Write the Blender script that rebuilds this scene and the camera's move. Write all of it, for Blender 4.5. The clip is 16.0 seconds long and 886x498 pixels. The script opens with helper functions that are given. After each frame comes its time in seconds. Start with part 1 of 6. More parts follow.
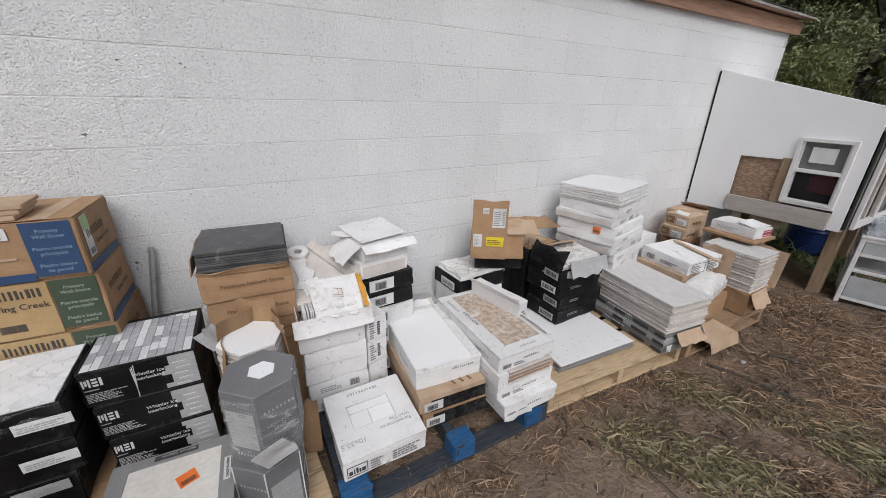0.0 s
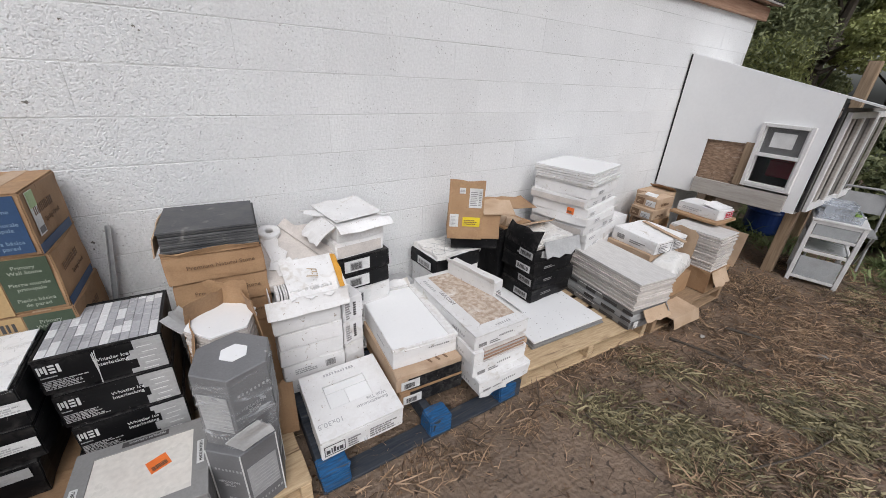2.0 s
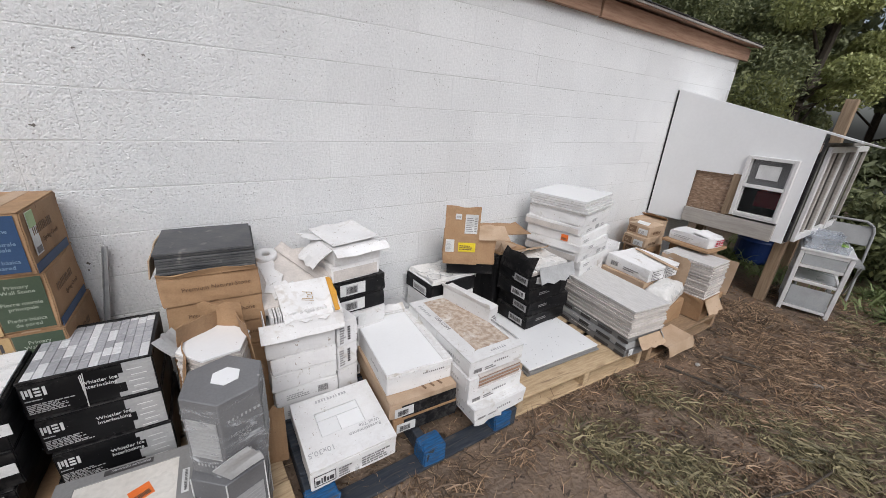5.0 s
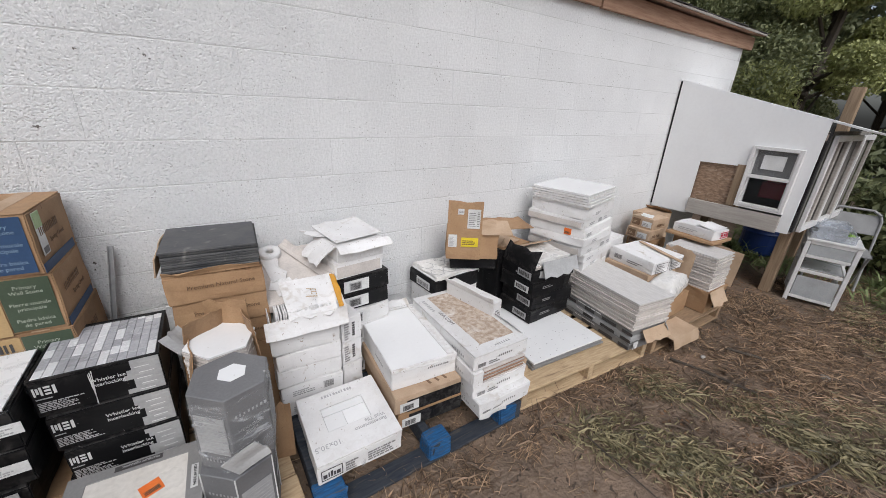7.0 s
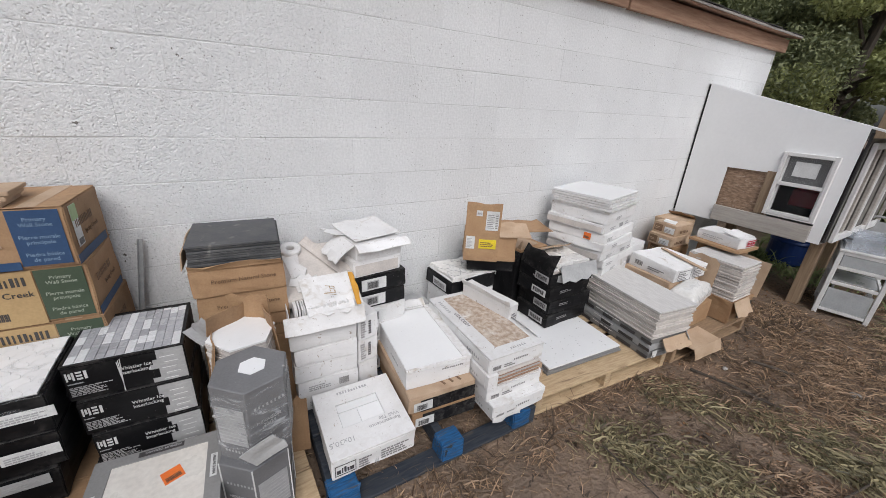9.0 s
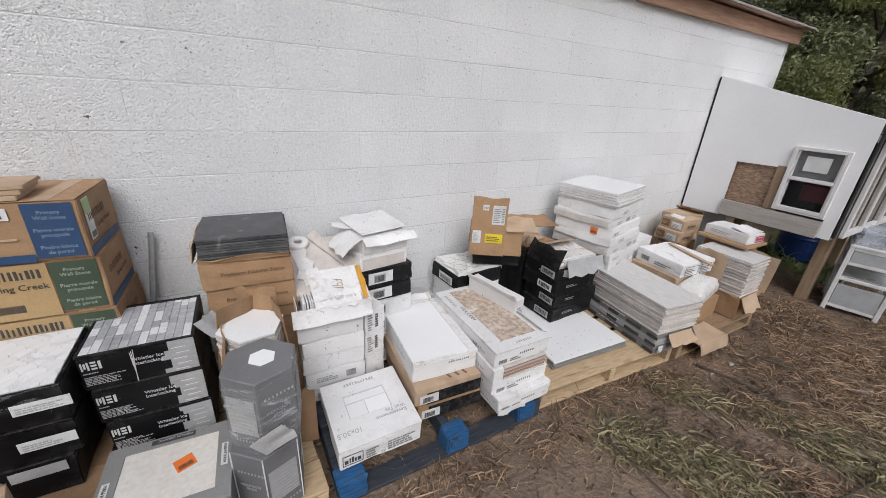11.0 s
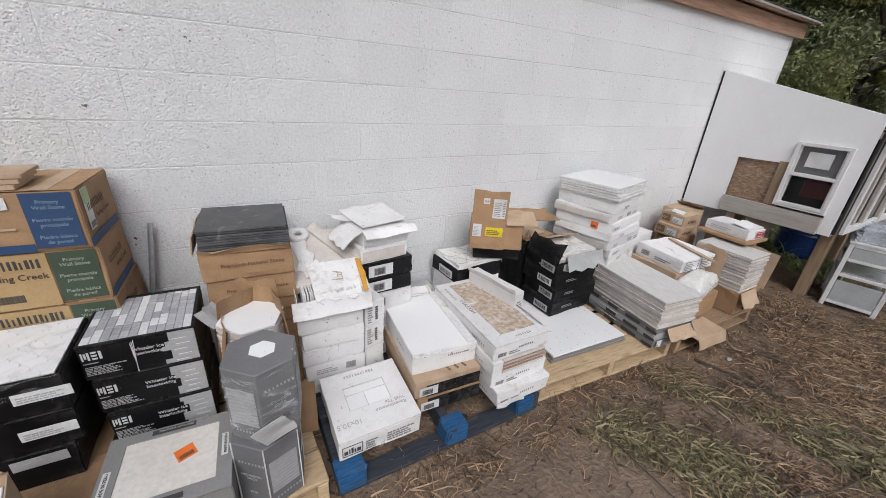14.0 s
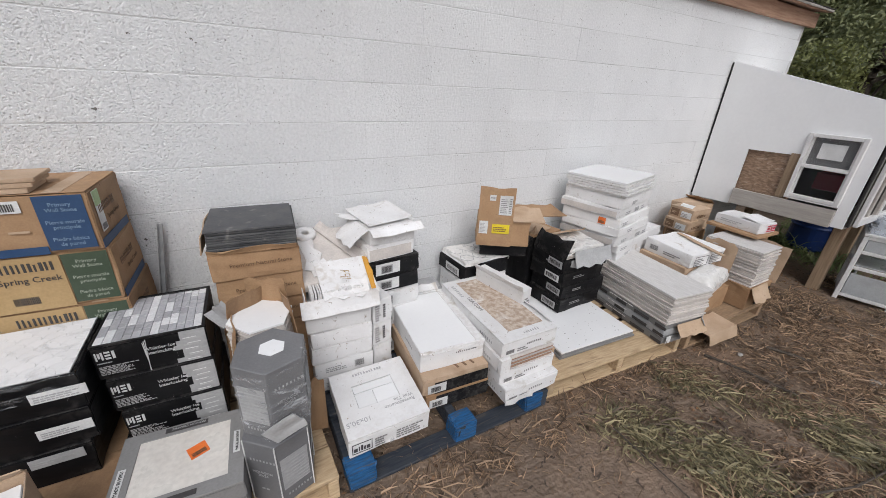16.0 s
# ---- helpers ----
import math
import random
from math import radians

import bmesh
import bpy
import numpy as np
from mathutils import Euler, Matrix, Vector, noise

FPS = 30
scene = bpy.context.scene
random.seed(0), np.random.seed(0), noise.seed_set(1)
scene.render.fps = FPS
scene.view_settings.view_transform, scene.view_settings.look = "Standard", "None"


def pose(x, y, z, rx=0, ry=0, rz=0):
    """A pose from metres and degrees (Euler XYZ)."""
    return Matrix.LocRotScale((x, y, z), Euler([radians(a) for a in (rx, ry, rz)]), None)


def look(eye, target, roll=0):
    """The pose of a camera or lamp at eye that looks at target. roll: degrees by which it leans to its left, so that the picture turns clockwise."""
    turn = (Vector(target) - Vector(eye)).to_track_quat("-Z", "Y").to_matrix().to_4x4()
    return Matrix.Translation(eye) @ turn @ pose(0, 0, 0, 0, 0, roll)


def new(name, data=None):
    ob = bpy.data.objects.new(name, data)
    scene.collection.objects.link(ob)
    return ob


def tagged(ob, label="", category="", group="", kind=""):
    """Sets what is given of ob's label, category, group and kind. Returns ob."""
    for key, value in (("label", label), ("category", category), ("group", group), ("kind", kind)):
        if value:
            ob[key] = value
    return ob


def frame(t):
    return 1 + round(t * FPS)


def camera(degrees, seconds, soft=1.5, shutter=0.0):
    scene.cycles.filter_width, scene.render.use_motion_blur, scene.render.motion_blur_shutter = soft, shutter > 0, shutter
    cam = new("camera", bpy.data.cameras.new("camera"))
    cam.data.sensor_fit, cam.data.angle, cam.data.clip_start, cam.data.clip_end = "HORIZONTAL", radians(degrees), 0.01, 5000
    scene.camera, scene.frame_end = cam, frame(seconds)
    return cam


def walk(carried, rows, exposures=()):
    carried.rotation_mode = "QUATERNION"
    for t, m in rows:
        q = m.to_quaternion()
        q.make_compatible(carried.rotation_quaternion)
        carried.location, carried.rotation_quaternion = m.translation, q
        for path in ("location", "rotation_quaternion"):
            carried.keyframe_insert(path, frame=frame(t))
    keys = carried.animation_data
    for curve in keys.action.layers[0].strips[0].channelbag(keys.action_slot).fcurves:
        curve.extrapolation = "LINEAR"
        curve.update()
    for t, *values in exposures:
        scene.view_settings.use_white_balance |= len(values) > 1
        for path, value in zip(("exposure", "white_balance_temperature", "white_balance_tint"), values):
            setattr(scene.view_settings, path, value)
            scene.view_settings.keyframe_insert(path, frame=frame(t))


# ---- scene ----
cam = camera(99.4, 16.0, soft=0.7)
PATH = [
    (0, (0.133, -2.136, 1.671), (1.0774, -0.5413, 0.9187), 1.38),
    (0.5, (0.131, -2.142, 1.671), (1.0793, -0.5459, 0.9286), 0.87),
    (1, (0.135, -2.142, 1.668), (1.0956, -0.5836, 0.8637), 2.29),
    (1.5, (0.131, -2.137, 1.668), (1.1123, -0.6128, 0.8242), 3.05),
    (2, (0.131, -2.124, 1.668), (1.1681, -0.6380, 0.8223), 3.15),
    (2.5, (0.136, -2.130, 1.672), (1.1630, -0.6320, 0.8348), 2.74),
    (3, (0.144, -2.127, 1.687), (1.2391, -0.6522, 0.8947), 3.32),
    (5.5, (0.114, -2.141, 1.667), (1.1945, -0.6160, 0.9543), 4.09),
    (6, (0.114, -2.143, 1.667), (1.1994, -0.6226, 0.9532), 3.95),
    (6.5, (0.116, -2.143, 1.666), (1.1947, -0.6247, 0.9370), 3.63),
    (7, (0.118, -2.142, 1.665), (1.1823, -0.6182, 0.9275), 3.00),
    (7.5, (0.114, -2.133, 1.670), (1.1502, -0.5808, 0.9522), 3.86),
    (8, (0.113, -2.132, 1.669), (1.1164, -0.5641, 0.9390), 3.78),
    (8.5, (0.111, -2.135, 1.669), (1.1082, -0.5648, 0.9340), 3.65),
    (11, (0.098, -2.134, 1.672), (1.0662, -0.5634, 0.8995), 3.63),
    (11.5, (0.095, -2.135, 1.674), (1.0561, -0.5531, 0.9159), 3.74),
    (12, (0.094, -2.132, 1.671), (1.0711, -0.5723, 0.8875), 4.37),
    (12.5, (0.092, -2.135, 1.669), (1.0587, -0.5742, 0.8755), 4.10),
    (13, (0.096, -2.135, 1.671), (1.0685, -0.5811, 0.8715), 4.24),
    (13.5, (0.095, -2.132, 1.670), (1.0630, -0.5763, 0.8686), 4.40),
    (14, (0.095, -2.130, 1.668), (1.0604, -0.5736, 0.8650), 4.13),
    (14.5, (0.095, -2.128, 1.669), (1.0385, -0.5626, 0.8578), 3.33),
    (15, (0.093, -2.126, 1.669), (1.0391, -0.5586, 0.8647), 3.80),
    (15.5, (0.096, -2.125, 1.669), (1.0694, -0.5829, 0.8487), 4.07),
    (16, (0.094, -2.128, 1.667), (1.0285, -0.5596, 0.8500), 3.06),
]
walk(cam, [(t, look(eye, target, roll)) for t, eye, target, roll in PATH], [(0, -0.24, 6225, 10), (2.5, -0.08, 6225, 10), (8, -0.13, 6225, 10), (11, -0.16, 6225, 10), (16, -0.16, 6225, 10)])

# ---- light: overcast sky, wide soft sun ----
world = bpy.data.worlds.new("overcast")
scene.world = world
world.use_nodes = True
wn = world.node_tree.nodes
sky = wn.new("ShaderNodeTexSky")
sky.sky_type, sky.sun_disc = "NISHITA", False
sky.sun_elevation, sky.sun_rotation = radians(48), radians(203)
sky.air_density, sky.dust_density = 1.0, 4.0
pale = wn.new("ShaderNodeHueSaturation")
pale.inputs["Saturation"].default_value = 0.55
world.node_tree.links.new(sky.outputs[0], pale.inputs["Color"])
world.node_tree.links.new(pale.outputs[0], wn["Background"].inputs["Color"])
wn["Background"].inputs["Strength"].default_value = 0.12
sun = new("sun", bpy.data.lights.new("sun", "SUN"))
sun.data.energy, sun.data.angle, sun.data.color = 1.75, radians(40), (1.0, 0.985, 0.97)
sun.matrix_world = look((-0.4, -7.2, 8.6), (2.6, 0, 0))


# ---- materials ----
def surface(name, a, b=None, scale=9.0, fine=120.0, rough=0.6, bump=0.15, dist=0.002, metal=0.0, dirt=None, dirt_at=0.62, dirt_scale=5.0,
            jitter=0.12, spec=0.5, speck=0.35, stretch=None, detail=6.0, rvar=0.15, fleck=None, fleck_at=0.66, fleck_scale=55.0, worn=None, worn_amt=0.6):
    """Two colours mixed at a coarse scale, fine grain as bump and tone, optional dirt blotches, each object a little lighter or darker."""
    m = bpy.data.materials.new(name)
    m.use_nodes = True
    n, link = m.node_tree.nodes, m.node_tree.links.new
    p = n["Principled BSDF"]
    geo = n.new("ShaderNodeNewGeometry")
    where = geo.outputs["Position"]
    if stretch:
        tc = n.new("ShaderNodeTexCoord")
        mp = n.new("ShaderNodeMapping")
        mp.inputs["Scale"].default_value = stretch
        link(tc.outputs["Object"], mp.inputs["Vector"])
        where = mp.outputs[0]
    b = b or tuple(c * 0.82 for c in a)

    def noise_at(s, d=detail, w=0.0):
        t = n.new("ShaderNodeTexNoise")
        t.inputs["Scale"].default_value, t.inputs["Detail"].default_value, t.inputs["Distortion"].default_value = s, d, w
        link(where, t.inputs["Vector"])
        return t.outputs["Fac"]

    def ramp(src, lo, hi, c0=(0, 0, 0, 1), c1=(1, 1, 1, 1)):
        r = n.new("ShaderNodeValToRGB")
        r.color_ramp.elements[0].position, r.color_ramp.elements[1].position = lo, hi
        r.color_ramp.elements[0].color, r.color_ramp.elements[1].color = c0, c1
        link(src, r.inputs[0])
        return r.outputs[0]

    def mix(fac, x, y, kind="MIX"):
        q = n.new("ShaderNodeMix")
        q.data_type, q.blend_type = "RGBA", kind
        for sock, val in ((q.inputs[0], fac), (q.inputs[6], x), (q.inputs[7], y)):
            if isinstance(val, (int, float)):
                sock.default_value = val
            elif isinstance(val, tuple):
                sock.default_value = (*val, 1)
            else:
                link(val, sock)
        return q.outputs[2]

    coarse, grain = noise_at(scale), noise_at(fine, 3.0)
    col = mix(ramp(coarse, 0.35, 0.65), a, b)
    col = mix(speck, col, ramp(grain, 0.3, 0.7, (0.62, 0.62, 0.62, 1), (1.0, 1.0, 1.0, 1)), "MULTIPLY")
    if dirt:
        col = mix(ramp(noise_at(dirt_scale, 8.0, 0.6), dirt_at, dirt_at + 0.16), col, dirt)
    if worn:
        # rubbed edges: convex corners show the board beneath, unevenly
        mask = n.new("ShaderNodeMath")
        mask.operation = "MULTIPLY"
        link(ramp(geo.outputs["Pointiness"], 0.53, 0.60), mask.inputs[0])
        link(ramp(noise_at(38.0, 5.0, 0.8), 0.42, 0.62), mask.inputs[1])
        mask2 = n.new("ShaderNodeMath")
        mask2.operation = "MULTIPLY"
        mask2.inputs[1].default_value = worn_amt
        link(mask.outputs[0], mask2.inputs[0])
        col = mix(mask2.outputs[0], col, worn)
    if fleck:
        col = mix(ramp(noise_at(fleck_scale, 4.0, 1.2), fleck_at, fleck_at + 0.05), col, fleck)
    if jitter:
        info = n.new("ShaderNodeObjectInfo")
        v = n.new("ShaderNodeMapRange")
        v.inputs["To Min"].default_value, v.inputs["To Max"].default_value = 1 - jitter, 1 + jitter * 0.6
        link(info.outputs["Random"], v.inputs["Value"])
        hs = n.new("ShaderNodeHueSaturation")
        link(v.outputs[0], hs.inputs["Value"])
        link(col, hs.inputs["Color"])
        col = hs.outputs[0]
    link(col, p.inputs["Base Color"])
    rr = n.new("ShaderNodeMapRange")
    rr.inputs["To Min"].default_value, rr.inputs["To Max"].default_value = max(rough - rvar, 0.03), min(rough + rvar, 1)
    link(coarse, rr.inputs["Value"])
    link(rr.outputs[0], p.inputs["Roughness"])
    p.inputs["Metallic"].default_value = metal
    p.inputs["Specular IOR Level"].default_value = spec
    if bump:
        bp = n.new("ShaderNodeBump")
        bp.inputs["Strength"].default_value, bp.inputs["Distance"].default_value = bump, dist
        link(grain, bp.inputs["Height"])
        link(bp.outputs[0], p.inputs["Normal"])
    return m


def plastic(name, colour, alpha=1.0, rough=0.25):
    m = surface(name, colour, rough=rough, bump=0.05, jitter=0.03)
    if alpha < 1:
        m.node_tree.nodes["Principled BSDF"].inputs["Alpha"].default_value = alpha
    return m


def film_material(name, low, high):
    """Stretch film: nearly clear, wrinkled, its highlights painted as pale streaks of higher alpha."""
    m = plastic(name, (0.80, 0.82, 0.84), 0.5, 0.14)
    n, link = m.node_tree.nodes, m.node_tree.links.new
    p = n["Principled BSDF"]
    tc, mp, t = n.new("ShaderNodeTexCoord"), n.new("ShaderNodeMapping"), n.new("ShaderNodeTexNoise")
    mp.inputs["Scale"].default_value = (9, 9, 30)
    mp.inputs["Rotation"].default_value = (0.5, 0.35, 0.2)
    t.inputs["Detail"].default_value, t.inputs["Distortion"].default_value, t.inputs["Scale"].default_value = 5.0, 1.4, 1.0
    link(tc.outputs["Object"], mp.inputs["Vector"])
    link(mp.outputs[0], t.inputs["Vector"])
    # noise streaks turn paler and more opaque, in place of bright highlights
    a = n.new("ShaderNodeMapRange")
    a.inputs["From Min"].default_value, a.inputs["From Max"].default_value = 0.52, 0.70
    a.inputs["To Min"].default_value, a.inputs["To Max"].default_value = low, high
    link(t.outputs["Fac"], a.inputs["Value"])
    link(a.outputs[0], p.inputs["Alpha"])
    bp = n.new("ShaderNodeBump")
    bp.inputs["Strength"].default_value, bp.inputs["Distance"].default_value = 1.0, 0.012
    link(t.outputs["Fac"], bp.inputs["Height"])
    link(bp.outputs[0], p.inputs["Normal"])
    return m


def block_paint():
    """White masonry paint over pitted concrete block."""
    m = surface("painted_block", (0.825, 0.828, 0.83), (0.78, 0.783, 0.786), scale=2.2, fine=75.0, rough=0.75, bump=0.0, jitter=0.035,
                dirt=(0.60, 0.59, 0.56), dirt_at=0.70, dirt_scale=3.0)
    n, link = m.node_tree.nodes, m.node_tree.links.new
    p = n["Principled BSDF"]
    geo = n.new("ShaderNodeNewGeometry")
    t1, t2 = n.new("ShaderNodeTexNoise"), n.new("ShaderNodeTexNoise")
    for t, sc, d, r in ((t1, 62.0, 9.0, 0.72), (t2, 14.0, 5.0, 0.6)):
        t.inputs["Scale"].default_value, t.inputs["Detail"].default_value, t.inputs["Roughness"].default_value = sc, d, r
        link(geo.outputs["Position"], t.inputs["Vector"])
    pit = n.new("ShaderNodeTexVoronoi")
    pit.inputs["Scale"].default_value = 88.0
    link(geo.outputs["Position"], pit.inputs["Vector"])
    low = n.new("ShaderNodeMapRange")
    low.inputs["From Min"].default_value, low.inputs["From Max"].default_value = 0.05, 0.42
    low.inputs["To Max"].default_value = 0.5
    link(pit.outputs["Distance"], low.inputs["Value"])
    add = n.new("ShaderNodeMath")
    add.operation = "MULTIPLY_ADD"
    add.inputs[1].default_value = 1.3
    link(t1.outputs["Fac"], add.inputs[0])
    link(low.outputs[0], add.inputs[2])
    add2 = n.new("ShaderNodeMath")
    add2.operation = "MULTIPLY_ADD"
    add2.inputs[1].default_value = 0.5
    link(t2.outputs["Fac"], add2.inputs[0])
    link(add.outputs[0], add2.inputs[2])
    bp = n.new("ShaderNodeBump")
    bp.inputs["Strength"].default_value, bp.inputs["Distance"].default_value = 1.0, 0.0072
    link(add2.outputs[0], bp.inputs["Height"])
    link(bp.outputs[0], p.inputs["Normal"])
    # deep pinholes that the paint missed
    v = n.new("ShaderNodeTexVoronoi")
    v.inputs["Scale"].default_value = 42.0
    link(geo.outputs["Position"], v.inputs["Vector"])
    t3 = n.new("ShaderNodeTexNoise")
    t3.inputs["Scale"].default_value = 7.0
    link(geo.outputs["Position"], t3.inputs["Vector"])
    mul = n.new("ShaderNodeMath")
    mul.operation = "MULTIPLY"
    r2, r3 = n.new("ShaderNodeValToRGB"), n.new("ShaderNodeValToRGB")
    r2.color_ramp.elements[0].position, r2.color_ramp.elements[1].position = 0.11, 0.19
    r2.color_ramp.elements[0].color, r2.color_ramp.elements[1].color = (1, 1, 1, 1), (0, 0, 0, 1)
    r3.color_ramp.elements[0].position, r3.color_ramp.elements[1].position = 0.46, 0.60
    link(v.outputs["Distance"], r2.inputs[0])
    link(t3.outputs["Fac"], r3.inputs[0])
    link(r2.outputs[0], mul.inputs[0])
    link(r3.outputs[0], mul.inputs[1])
    q = n.new("ShaderNodeMix")
    q.data_type = "RGBA"
    src = p.inputs["Base Color"].links[0].from_socket
    link(mul.outputs[0], q.inputs[0])
    link(src, q.inputs[6])
    q.inputs[7].default_value = (0.42, 0.41, 0.40, 1)
    link(q.outputs[2], p.inputs["Base Color"])
    return m


